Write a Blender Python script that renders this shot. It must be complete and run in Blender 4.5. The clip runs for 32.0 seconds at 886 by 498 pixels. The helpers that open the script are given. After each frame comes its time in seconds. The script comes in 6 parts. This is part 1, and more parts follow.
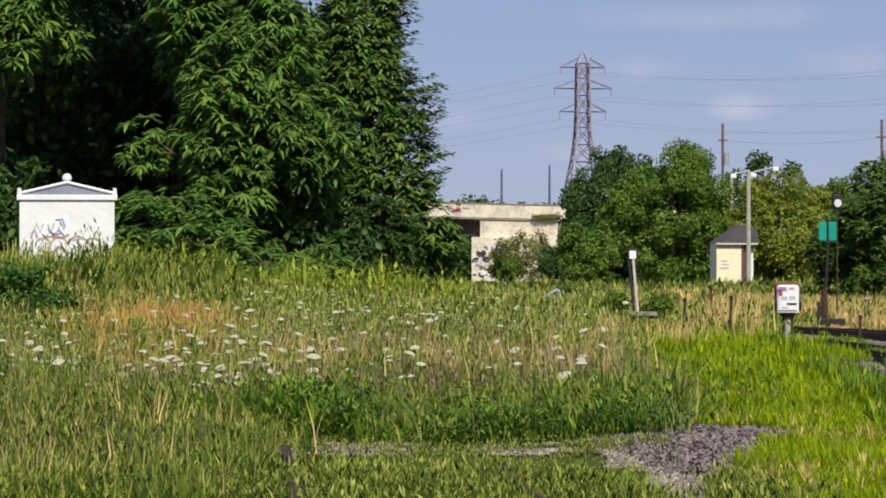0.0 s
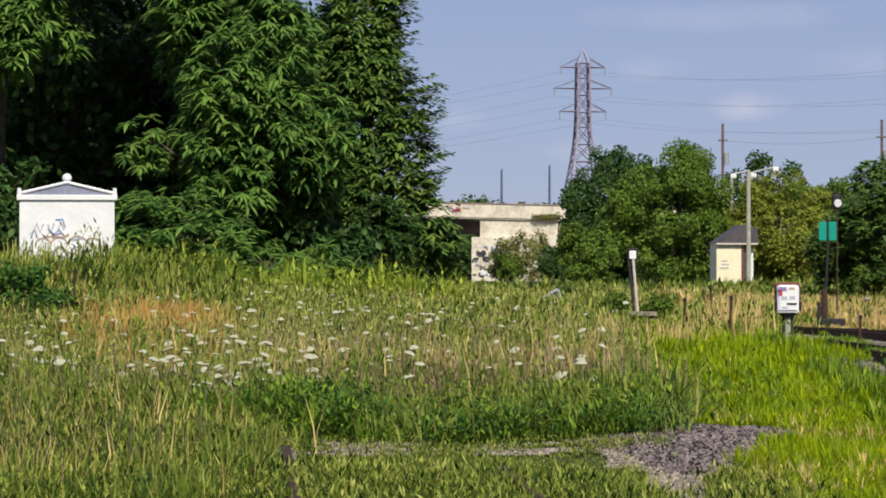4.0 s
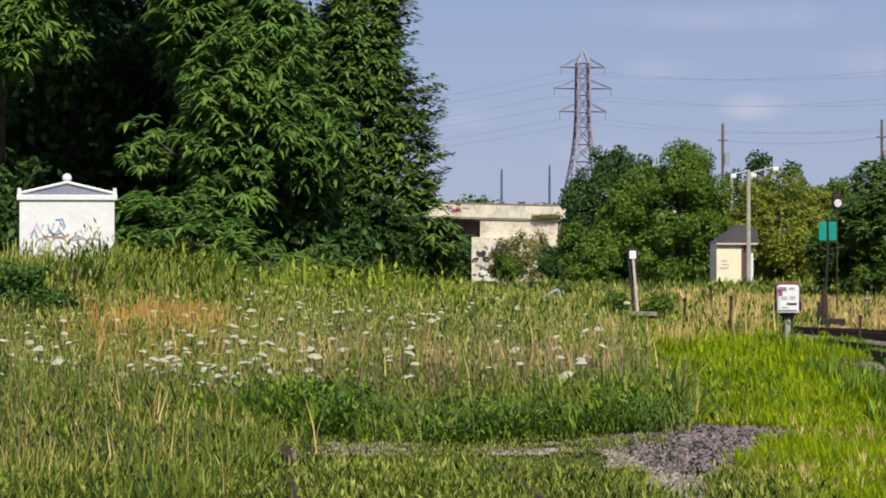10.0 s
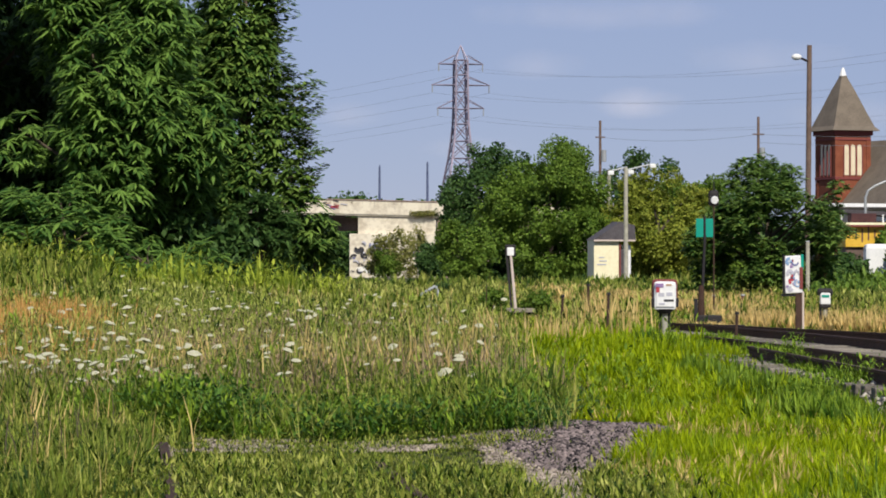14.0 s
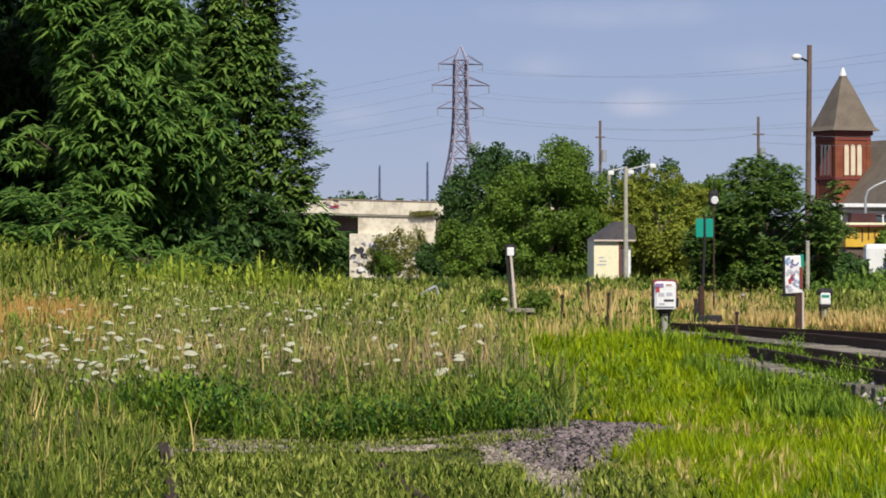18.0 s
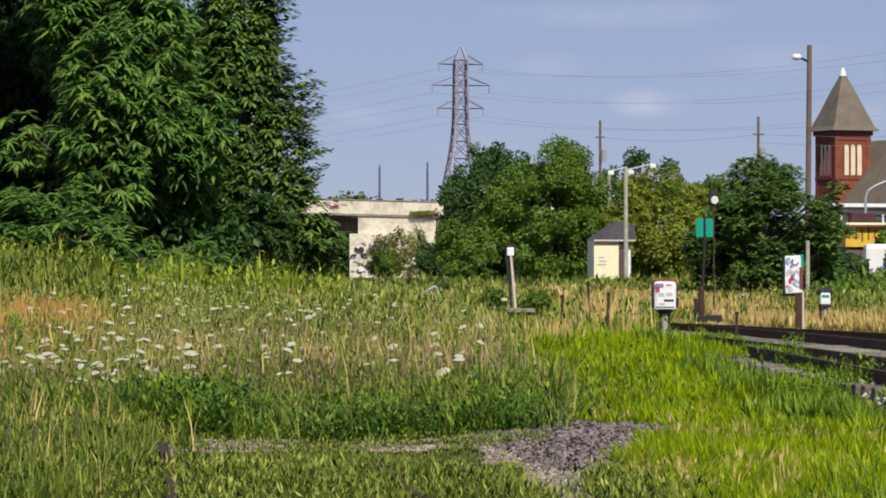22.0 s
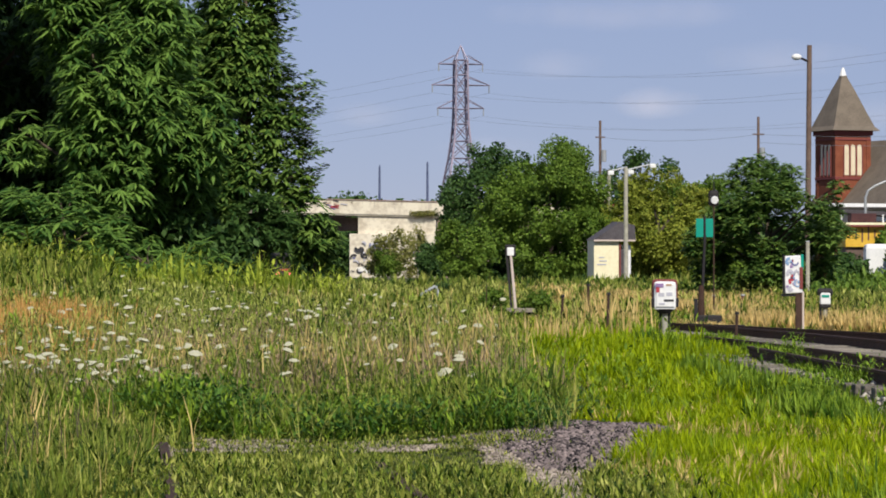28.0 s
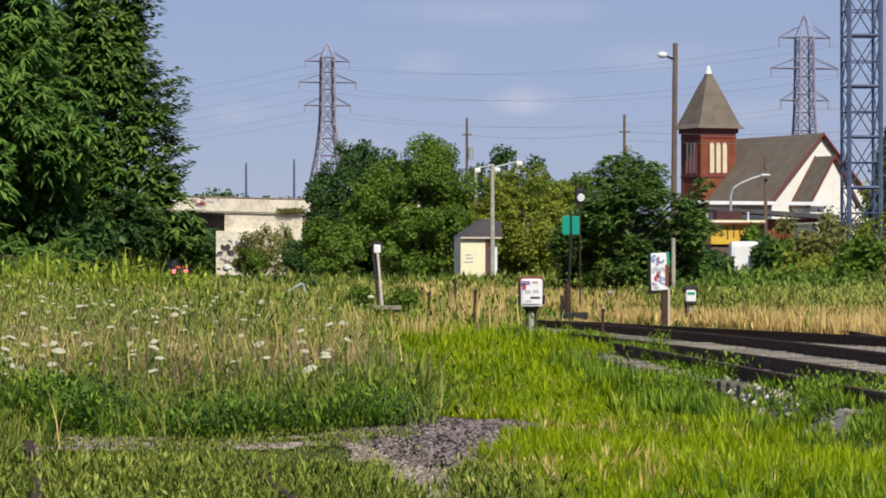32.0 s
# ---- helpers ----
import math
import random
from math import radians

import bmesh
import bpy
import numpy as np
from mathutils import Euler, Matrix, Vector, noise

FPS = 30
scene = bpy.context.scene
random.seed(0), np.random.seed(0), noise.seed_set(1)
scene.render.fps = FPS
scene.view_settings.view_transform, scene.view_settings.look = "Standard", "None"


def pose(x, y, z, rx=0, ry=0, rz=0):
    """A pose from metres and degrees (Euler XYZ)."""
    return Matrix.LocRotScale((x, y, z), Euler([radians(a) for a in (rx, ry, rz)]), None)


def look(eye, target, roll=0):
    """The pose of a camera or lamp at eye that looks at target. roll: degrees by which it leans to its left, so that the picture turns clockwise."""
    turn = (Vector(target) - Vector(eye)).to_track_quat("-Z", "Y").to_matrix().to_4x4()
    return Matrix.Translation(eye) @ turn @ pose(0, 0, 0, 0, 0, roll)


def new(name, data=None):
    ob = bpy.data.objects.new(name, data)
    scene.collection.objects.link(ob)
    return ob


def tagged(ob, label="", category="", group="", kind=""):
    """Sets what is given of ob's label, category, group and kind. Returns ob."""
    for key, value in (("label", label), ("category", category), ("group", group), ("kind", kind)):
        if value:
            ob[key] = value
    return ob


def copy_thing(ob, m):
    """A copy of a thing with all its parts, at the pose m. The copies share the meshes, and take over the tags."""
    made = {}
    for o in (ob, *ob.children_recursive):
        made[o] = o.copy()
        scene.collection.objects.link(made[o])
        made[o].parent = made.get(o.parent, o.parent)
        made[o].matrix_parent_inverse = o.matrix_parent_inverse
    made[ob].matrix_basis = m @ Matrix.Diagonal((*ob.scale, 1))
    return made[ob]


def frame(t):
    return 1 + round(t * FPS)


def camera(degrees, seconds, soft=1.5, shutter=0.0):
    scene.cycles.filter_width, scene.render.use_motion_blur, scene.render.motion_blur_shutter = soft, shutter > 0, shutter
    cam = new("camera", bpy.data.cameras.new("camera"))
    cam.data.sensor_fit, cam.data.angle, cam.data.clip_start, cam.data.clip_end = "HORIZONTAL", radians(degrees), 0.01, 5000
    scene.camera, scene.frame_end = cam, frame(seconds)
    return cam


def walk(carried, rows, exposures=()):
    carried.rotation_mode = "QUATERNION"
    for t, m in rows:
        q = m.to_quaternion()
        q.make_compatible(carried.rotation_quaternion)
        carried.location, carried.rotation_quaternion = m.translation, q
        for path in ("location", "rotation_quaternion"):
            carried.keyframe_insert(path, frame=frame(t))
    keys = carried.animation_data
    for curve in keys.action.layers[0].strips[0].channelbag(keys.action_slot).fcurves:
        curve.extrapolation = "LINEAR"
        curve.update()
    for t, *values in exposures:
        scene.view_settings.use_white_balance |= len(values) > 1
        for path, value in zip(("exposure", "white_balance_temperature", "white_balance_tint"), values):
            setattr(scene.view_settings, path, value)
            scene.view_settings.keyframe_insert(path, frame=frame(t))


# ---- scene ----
EYE = (0.0, 0.0, 1.5)
cam = camera(14.89, 32.0, soft=1.8)


def aim(right, up):
    """Camera turned right and up by so many milliradians."""
    return pose(*EYE, 90 + math.degrees((6.17 + up) / 1000), 0, -math.degrees(right / 1000))


walk(cam, [
    (0.0, aim(-36.0, 1.0)), (11.3, aim(-36.0, 1.0)), (11.4, aim(-34.2, 1.3)), (11.5, aim(-32.9, 1.2)), (11.6, aim(-23.5, 0.2)),
    (11.7, aim(-10.7, 0.4)), (11.8, aim(-3.2, 0.0)), (11.9, aim(-0.4, 0.0)), (12.0, aim(0.0, 0.0)), (30.75, aim(0.0, 0.0)),
    (30.9, aim(6.8, 0.3)), (31.0, aim(14.4, 1.0)), (31.1, aim(22.0, -0.5)), (31.2, aim(27.7, -0.6)), (31.3, aim(32.3, -0.8)),
    (31.4, aim(35.2, -0.8)), (31.5, aim(37.2, -0.6)), (31.6, aim(39.0, -0.7)), (31.7, aim(39.7, -0.3)), (31.8, aim(39.3, -0.7)),
    (32.0, aim(39.3, -0.8))], exposures=[(0.0, 0.03), (32.0, 0.03)])

# ---- world and sun ----
SUN_WAY = Vector((0.18, -0.70, 0.64)).normalized()
world = bpy.data.worlds.new("world")
scene.world = world
world.use_nodes = True
wt = world.node_tree
sky = wt.nodes.new("ShaderNodeTexSky")
sky.sky_type, sky.sun_disc = "NISHITA", False
sky.sun_elevation = math.asin(SUN_WAY.z)
sky.sun_rotation = math.atan2(SUN_WAY.x, SUN_WAY.y)
sky.air_density, sky.dust_density, sky.ozone_density = 0.8, 0.0, 3.0
bg = wt.nodes["Background"]
bg.inputs["Strength"].default_value = 0.1
haze = wt.nodes.new("ShaderNodeMix")
haze.data_type, haze.blend_type = "RGBA", "MULTIPLY"
haze.inputs[0].default_value = 1.0
haze.inputs[7].default_value = (0.57, 0.53, 0.68, 1)
wt.links.new(sky.outputs[0], haze.inputs[6])
veil = wt.nodes.new("ShaderNodeMix")
veil.data_type = "RGBA"
veil.inputs[0].default_value = 0.6
veil.inputs[7].default_value = (3.35, 4.05, 5.95, 1)
wt.links.new(haze.outputs[2], veil.inputs[6])
wt.links.new(veil.outputs[2], bg.inputs[0])
sun = new("sun", bpy.data.lights.new("sun", "SUN"))
sun.data.energy, sun.data.angle, sun.data.color = 4.65, radians(0.5), (1.0, 0.93, 0.8)
sun.matrix_world = look(SUN_WAY * 50, (0, 0, 0))


# ---- materials ----
def mat(name, low, high, scale=4.0, rough=0.8, metal=0.0, bump=0.0, fine=8.0, island=False, thing=False, through_light=0.0, ramp=(0.3, 0.7), mid=None):
    """Two colours mixed by noise at two scales, with relief; island or thing adds variation from piece to piece."""
    m = bpy.data.materials.new(name)
    m.use_nodes = True
    t = m.node_tree
    n, ln = t.nodes, t.links
    b = n["Principled BSDF"]
    b.inputs["Roughness"].default_value, b.inputs["Metallic"].default_value = rough, metal
    b.inputs["Specular IOR Level"].default_value = 0.16 if through_light else 0.3
    co = n.new("ShaderNodeTexCoord")
    n1, n2 = n.new("ShaderNodeTexNoise"), n.new("ShaderNodeTexNoise")
    n1.inputs["Scale"].default_value, n2.inputs["Scale"].default_value = scale, scale * fine
    n1.inputs["Detail"].default_value = n2.inputs["Detail"].default_value = 4
    for q in (n1, n2):
        ln.new(co.outputs["Object"], q.inputs["Vector"])
    add = n.new("ShaderNodeMath")
    add.operation = "MULTIPLY_ADD"
    add.inputs[1].default_value = 0.45
    ln.new(n2.outputs[0], add.inputs[0])
    mul = n.new("ShaderNodeMath")
    mul.operation = "MULTIPLY"
    mul.inputs[1].default_value = 0.55
    ln.new(n1.outputs[0], mul.inputs[0])
    ln.new(mul.outputs[0], add.inputs[2])
    fac = add.outputs[0]
    if island or thing:
        src = n.new("ShaderNodeNewGeometry").outputs["Random Per Island"] if island else n.new("ShaderNodeObjectInfo").outputs["Random"]
        mx = n.new("ShaderNodeMath")
        mx.operation = "MULTIPLY_ADD"
        mx.inputs[1].default_value = 0.45
        ln.new(src, mx.inputs[0])
        half = n.new("ShaderNodeMath")
        half.operation = "MULTIPLY"
        half.inputs[1].default_value = 0.6
        ln.new(fac, half.inputs[0])
        ln.new(half.outputs[0], mx.inputs[2])
        fac = mx.outputs[0]
    r = n.new("ShaderNodeValToRGB")
    r.color_ramp.elements[0].position, r.color_ramp.elements[1].position = ramp
    r.color_ramp.elements[0].color, r.color_ramp.elements[1].color = (*low, 1), (*high, 1)
    if mid:
        r.color_ramp.elements.new(sum(ramp) / 2).color = (*mid, 1)
    ln.new(fac, r.inputs[0])
    ln.new(r.outputs[0], b.inputs["Base Color"])
    if bump:
        bp = n.new("ShaderNodeBump")
        bp.inputs["Strength"].default_value, bp.inputs["Distance"].default_value = bump, 0.02
        ln.new(n2.outputs[0], bp.inputs["Height"])
        ln.new(bp.outputs[0], b.inputs["Normal"])
    if through_light:
        tr, mix = n.new("ShaderNodeBsdfTranslucent"), n.new("ShaderNodeMixShader")
        mix.inputs[0].default_value = through_light
        ln.new(r.outputs[0], tr.inputs[0])
        ln.new(b.outputs[0], mix.inputs[1])
        ln.new(tr.outputs[0], mix.inputs[2])
        ln.new(mix.outputs[0], n["Material Output"].inputs[0])
    return m


def plain(name, colour, rough=0.6, metal=0.0):
    return mat(name, tuple(c * 0.82 for c in colour), colour, 3.0, rough, metal, 0.1)


def glow(name, colour, strength):
    m = bpy.data.materials.new(name)
    m.use_nodes = True
    b = m.node_tree.nodes["Principled BSDF"]
    b.inputs["Base Color"].default_value = (*colour, 1)
    b.inputs["Emission Color"].default_value = (*colour, 1)
    b.inputs["Emission Strength"].default_value = strength
    return m


M_SOIL = mat("soil", (0.035, 0.042, 0.014), (0.09, 0.085, 0.035), 0.6, 0.95, 0, 0.6)
M_LIME = mat("lime_grass", (0.12, 0.215, 0.002), (0.47, 0.565, 0.008), 0.8, 0.55, 0, 0, island=True, through_light=0.4, ramp=(0.25, 0.8))
M_MEADOW = mat("meadow_grass", (0.035, 0.075, 0.010), (0.38, 0.39, 0.09), 1.1, 0.6, 0, 0, island=True, through_light=0.25, ramp=(0.34, 0.75), mid=(0.175, 0.245, 0.03))
M_WEED = mat("low_weeds", (0.014, 0.04, 0.004), (0.375, 0.385, 0.08), 1.6, 0.6, 0, 0, island=True, through_light=0.25, ramp=(0.37, 0.74), mid=(0.172, 0.24, 0.022))
M_LUSH = mat("lush_weeds", (0.035, 0.10, 0.006), (0.27, 0.39, 0.035), 1.0, 0.55, 0, 0, island=True, through_light=0.3)
M_DARKWEED = mat("deep_green_weeds", (0.012, 0.05, 0.008), (0.10, 0.20, 0.03), 1.0, 0.55, 0, 0, island=True, through_light=0.2)
M_YOUNG = mat("young_weeds", (0.09, 0.16, 0.012), (0.44, 0.51, 0.06), 1.0, 0.6, 0, 0, island=True, through_light=0.35)
M_STRAW = mat("dry_grass", (0.42, 0.30, 0.10), (0.82, 0.62, 0.26), 0.6, 0.7, 0, 0, island=True, through_light=0.3)
M_ORANGE = mat("orange_dry_grass", (0.34, 0.16, 0.04), (0.74, 0.44, 0.14), 0.9, 0.7, 0, 0, island=True, through_light=0.25)
M_PINK = mat("seed_heads", (0.20, 0.14, 0.075), (0.42, 0.32, 0.20), 0.9, 0.8, 0, 0, island=True, through_light=0.2)
M_PALEWEED = mat("pale_weeds", (0.21, 0.25, 0.05), (0.53, 0.55, 0.145), 1.2, 0.6, 0, 0, island=True, through_light=0.35)
M_MAPLE = mat("maple_leaf", (0.03, 0.085, 0.018), (0.175, 0.275, 0.055), 0.35, 0.55, 0, 0, island=True, through_light=0.25)
M_AILAN = mat("feathery_leaf", (0.032, 0.09, 0.02), (0.185, 0.315, 0.062), 0.35, 0.5, 0, 0, island=True, through_light=0.3)
M_DARKLEAF = mat("dark_leaf", (0.02, 0.055, 0.014), (0.085, 0.16, 0.04), 0.35, 0.5, 0, 0, island=True, through_light=0.25)
M_MIDLEAF = mat("mid_leaf", (0.045, 0.10, 0.010), (0.18, 0.28, 0.04), 0.3, 0.55, 0, 0, island=True, through_light=0.3)
M_YELLEAF = mat("yellow_leaf", (0.09, 0.135, 0.012), (0.32, 0.35, 0.05), 0.3, 0.55, 0, 0, island=True, through_light=0.3)
M_OLIVE = mat("olive_leaf", (0.10, 0.12, 0.03), (0.28, 0.27, 0.08), 0.3, 0.6, 0, 0, island=True, through_light=0.3)
M_BARK = mat("bark", (0.05, 0.04, 0.03), (0.14, 0.11, 0.08), 3, 0.95, 0, 0.8)
M_POLEWOOD = mat("pole_wood", (0.09, 0.06, 0.05), (0.20, 0.14, 0.11), 2, 0.9, 0, 0.4)
M_WHITE = mat("white_paint", (0.66, 0.67, 0.68), (0.82, 0.82, 0.82), 1.2, 0.5, 0, 0.1)
M_ROOFMETAL = mat("roof_metal", (0.20, 0.21, 0.30), (0.34, 0.35, 0.44), 1.5, 0.45, 0.3, 0.1)
M_CONC = mat("concrete", (0.38, 0.33, 0.27), (0.64, 0.58, 0.49), 0.25, 0.9, 0, 0.4)
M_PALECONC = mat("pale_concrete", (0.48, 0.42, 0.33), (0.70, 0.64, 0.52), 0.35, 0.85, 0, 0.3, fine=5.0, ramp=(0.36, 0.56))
M_COPING = mat("stained_coping", (0.20, 0.10, 0.09), (0.46, 0.36, 0.30), 0.5, 0.9, 0, 0.3)
# dark brown; on the bridge this colour carries the shade under the deck
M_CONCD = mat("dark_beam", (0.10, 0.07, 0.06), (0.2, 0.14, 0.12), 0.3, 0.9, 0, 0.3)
M_STEEL = mat("tower_steel", (0.19, 0.165, 0.22), (0.38, 0.335, 0.42), 0.3, 0.6, 0.4, 0.1)
M_MAST = mat("mast_steel", (0.06, 0.08, 0.17), (0.17, 0.20, 0.31), 0.4, 0.5, 0.4, 0.1)
M_WIRE = plain("wire", (0.30, 0.32, 0.37), 0.6, 0.3)
M_RUST = mat("rusty_steel", (0.035, 0.022, 0.018), (0.10, 0.055, 0.04), 6, 0.8, 0.3, 0.4)
M_OLDRUST = mat("old_rust", (0.10, 0.05, 0.035), (0.24, 0.13, 0.09), 6, 0.9, 0.1, 0.5)
M_BALLAST = mat("ballast_bed", (0.13, 0.12, 0.10), (0.36, 0.33, 0.29), 3, 0.95, 0, 0.9)
M_STONE = mat("ballast_stone", (0.09, 0.07, 0.06), (0.40, 0.34, 0.28), 3, 0.9, 0, 0.4, island=True)
M_SLAG = mat("slag_stone", (0.006, 0.005, 0.008), (0.34, 0.27, 0.255), 3, 0.9, 0, 0.4, island=True, ramp=(0.36, 0.8))
M_PALESTONE = mat("pale_stone", (0.12, 0.11, 0.095), (0.42, 0.385, 0.33), 3, 0.9, 0, 0.4, island=True)
M_WHITESTONE = mat("whitish_stone", (0.22, 0.19, 0.16), (0.72, 0.66, 0.58), 4, 0.9, 0, 0.4, island=True)
M_SAND = mat("sandy_soil", (0.20, 0.165, 0.12), (0.43, 0.36, 0.275), 2, 0.95, 0, 0.6)
M_TIE = mat("sleeper_wood", (0.10, 0.09, 0.08), (0.26, 0.23, 0.19), 3, 0.95, 0, 0.6, thing=True)
M_BRICK = mat("red_brick", (0.15, 0.04, 0.022), (0.26, 0.085, 0.045), 1.2, 0.9, 0, 0.3)
M_SHINGLE = mat("brown_shingle", (0.115, 0.095, 0.075), (0.20, 0.165, 0.13), 0.8, 0.9, 0, 0.3)
M_TRIM = plain("dark_red_trim", (0.20, 0.05, 0.045), 0.7)
M_DARKTRIM = mat("dark_maroon", (0.035, 0.015, 0.018), (0.09, 0.035, 0.035), 2.0, 0.8)
M_WINDOW = mat("pale_window", (0.55, 0.46, 0.32), (0.8, 0.72, 0.55), 1.0, 0.3)
M_SIDING = mat("white_siding", (0.70, 0.68, 0.62), (0.84, 0.83, 0.78), 0.5, 0.7, 0, 0.1)
M_HOUSE = mat("house_siding", (0.42, 0.46, 0.50), (0.62, 0.65, 0.68), 0.6, 0.7, 0, 0.1)
M_YELLOW = mat("yellow_paint", (0.55, 0.33, 0.03), (0.75, 0.48, 0.06), 0.8, 0.6, 0, 0.1)
M_CREAM = mat("cream_paint", (0.72, 0.66, 0.44), (0.88, 0.83, 0.60), 0.6, 0.8, 0, 0.1)
M_DARKROOF = mat("dark_roof", (0.05, 0.045, 0.05), (0.11, 0.10, 0.11), 0.8, 0.9, 0, 0.2)
M_GREEN = plain("signal_green", (0.0, 0.30, 0.22), 0.5)
M_BLACK = plain("black_iron", (0.03, 0.027, 0.03), 0.7, 0.2)
M_PINKPOST = plain("pink_post", (0.62, 0.52, 0.47), 0.8)
M_GREY = plain("grey_galvanised", (0.42, 0.44, 0.46), 0.5, 0.4)
M_PALEPOST = mat("pale_post", (0.24, 0.23, 0.19), (0.50, 0.48, 0.39), 3.0, 0.85, 0, 0.2)
M_FLOWER = mat("lace_flower", (0.38, 0.38, 0.27), (0.68, 0.66, 0.49), 20, 0.8, through_light=0.2)
M_STEM = plain("flower_stem", (0.12, 0.17, 0.05), 0.7)
M_GLASS = plain("dark_glass", (0.03, 0.035, 0.045), 0.15)
M_SCRAWL = [plain("scrawl_" + k, c, 0.6) for k, c in (("blue", (0.16, 0.18, 0.35)), ("red", (0.45, 0.06, 0.08)), ("black", (0.04, 0.04, 0.05)), ("tan", (0.50, 0.36, 0.28)), ("pale", (0.48, 0.48, 0.56)), ("sky", (0.22, 0.36, 0.58)), ("violet", (0.30, 0.20, 0.40)))]


# ---- building helpers ----
def part(name, bm, material, parent=None, label=""):
    """Link a bmesh as one mesh object under a thing or a part."""
    me = bpy.data.meshes.new(name)
    bm.normal_update()
    bm.to_mesh(me)
    bm.free()
    me.materials.append(material)
    ob = new(name, me)
    ob.parent = parent
    if label:
        tagged(ob, label)
    return ob


def from_arrays(name, verts, faces, material, parent=None):
    """One mesh from numpy arrays; faces is a list of index arrays with 3 or 4 columns."""
    me = bpy.data.meshes.new(name)
    counts = np.concatenate([np.full(len(f), f.shape[1]) for f in faces]).astype(np.int32)
    loops = np.concatenate([f.ravel() for f in faces]).astype(np.int32)
    me.vertices.add(len(verts))
    me.vertices.foreach_set("co", np.asarray(verts, np.float32).ravel())
    me.loops.add(len(loops))
    me.loops.foreach_set("vertex_index", loops)
    me.polygons.add(len(counts))
    starts = np.concatenate([[0], np.cumsum(counts)[:-1]]).astype(np.int32)
    me.polygons.foreach_set("loop_start", starts)
    me.update(calc_edges=True)
    me.validate()
    me.materials.append(material)
    ob = new(name, me)
    ob.parent = parent
    return ob


def empty(name, x=0, y=0, z=0, rz=0):
    ob = new(name)
    ob.matrix_basis = pose(x, y, z, 0, 0, rz)
    return ob


def box(bm, cx, cy, cz, sx, sy, sz, m=None, bevel=0.0):
    """Add a box by centre and size."""
    r = bmesh.ops.create_cube(bm, size=1.0, matrix=(m or Matrix()) @ Matrix.Translation((cx, cy, cz)) @ Matrix.Diagonal((sx, sy, sz, 1)))
    if bevel:
        es = list({e for v in r["verts"] for e in v.link_edges})
        bmesh.ops.bevel(bm, geom=es, offset=bevel, segments=2, affect="EDGES", profile=0.6)
    return bm


def rod(bm, a, b, r1, r2=None, n=8):
    """Add a tapered rod from a to b."""
    a, b = Vector(a), Vector(b)
    way = b - a
    m = Matrix.Translation((a + b) / 2) @ way.to_track_quat("Z", "Y").to_matrix().to_4x4()
    bmesh.ops.create_cone(bm, cap_ends=True, segments=n, radius1=r1, radius2=r1 if r2 is None else r2, depth=way.length, matrix=m)
    return bm


def prism(bm, profile, y0, y1, m=None):
    """Extrude a closed x-z profile from y0 to y1."""
    m = m or Matrix()
    a = [bm.verts.new(m @ Vector((x, y0, z))) for x, z in profile]
    b = [bm.verts.new(m @ Vector((x, y1, z))) for x, z in profile]
    bm.faces.new(a)
    bm.faces.new(b[::-1])
    for i in range(len(a)):
        j = (i + 1) % len(a)
        bm.faces.new((a[j], a[i], b[i], b[j]))
    bmesh.ops.recalc_face_normals(bm, faces=bm.faces[:])
    return bm


def B():
    return bmesh.new()


# ---- ground ----
def height(x, y):
    """Lie of the land: a rise under the tracks, and a weedy bank on the west side."""
    x, y = np.asarray(x, float), np.asarray(y, float)
    s = np.clip((y - 32) / 22, 0, 1)
    z = 0.2 * s * s * (3 - 2 * s)
    z = z + 1.15 * np.exp(-(((x + 15.5) / 8.6) ** 2) * (x > -15.5)) * np.exp(-((y - 92) / 34) ** 2)
    z = z + 0.05 * np.sin(x * 1.3 + 0.7 * np.sin(y * 0.31)) * np.sin(y * 0.47)
    return z


def ground_sheet():
    xs = np.concatenate([[-4500, -1500, -500, -200, -90], np.linspace(-40, 40, 81), [90, 200, 500, 1500, 4500]])
    ys = np.concatenate([[-4500, -800, -100], np.linspace(-10, 160, 120), [200, 300, 450, 700, 1500, 4800]])
    gx, gy = np.meshgrid(xs, ys)
    v = np.stack([gx, gy, height(gx, gy) - 0.02], -1).reshape(-1, 3)
    i = np.arange(len(ys) - 1)[:, None] * len(xs) + np.arange(len(xs) - 1)[None]
    i = i.ravel()
    f = np.stack([i, i + 1, i + 1 + len(xs), i + len(xs)], 1)
    return tagged(from_arrays("ground", v, [f], M_SOIL), "weedy green and brown soil of the rail yard", "ground", kind="structure")


ground_sheet()
RNG = np.random.default_rng(7)


def blob_noise(x, y, k, seed):
    """Cheap smooth noise in 0..1."""
    r = np.random.default_rng(seed)
    out = 0
    for _ in range(5):
        a, ph, q = r.uniform(0, 6.28), r.uniform(0, 6.28), k * r.uniform(0.6, 1.7)
        out = out + np.sin((x * np.cos(a) + y * np.sin(a)) * q + ph)
    return 0.5 + out / 6.0


def scatter(n, y0, y1, b0, b1):
    """Points between two distances and two bearings (mrad), evenly dense to the eye."""
    y = np.exp(RNG.uniform(math.log(y0), math.log(y1), n))
    return RNG.uniform(b0, b1, n) * y / 1000, y


def growth(x, y):
    """How high plants grow: low on the stony ground round the switch gear and along the far side of the track."""
    stony = (x > 0.3) & (x < 6.5) & (y > 66) & (y < 112)
    east_edge = 9.15 - 0.245 * (y - 51.4)
    verge = (x > east_edge - 0.3) & (x < east_edge + 2.0) & (y > 45) & (y < 74)
    stand = (x > 0.9) & (x < 3.2) & (y > 76) & (y < 97)
    return np.where(verge, 0.3, np.where(stand, 0.15, np.where(stony, 0.45, 1.0)))


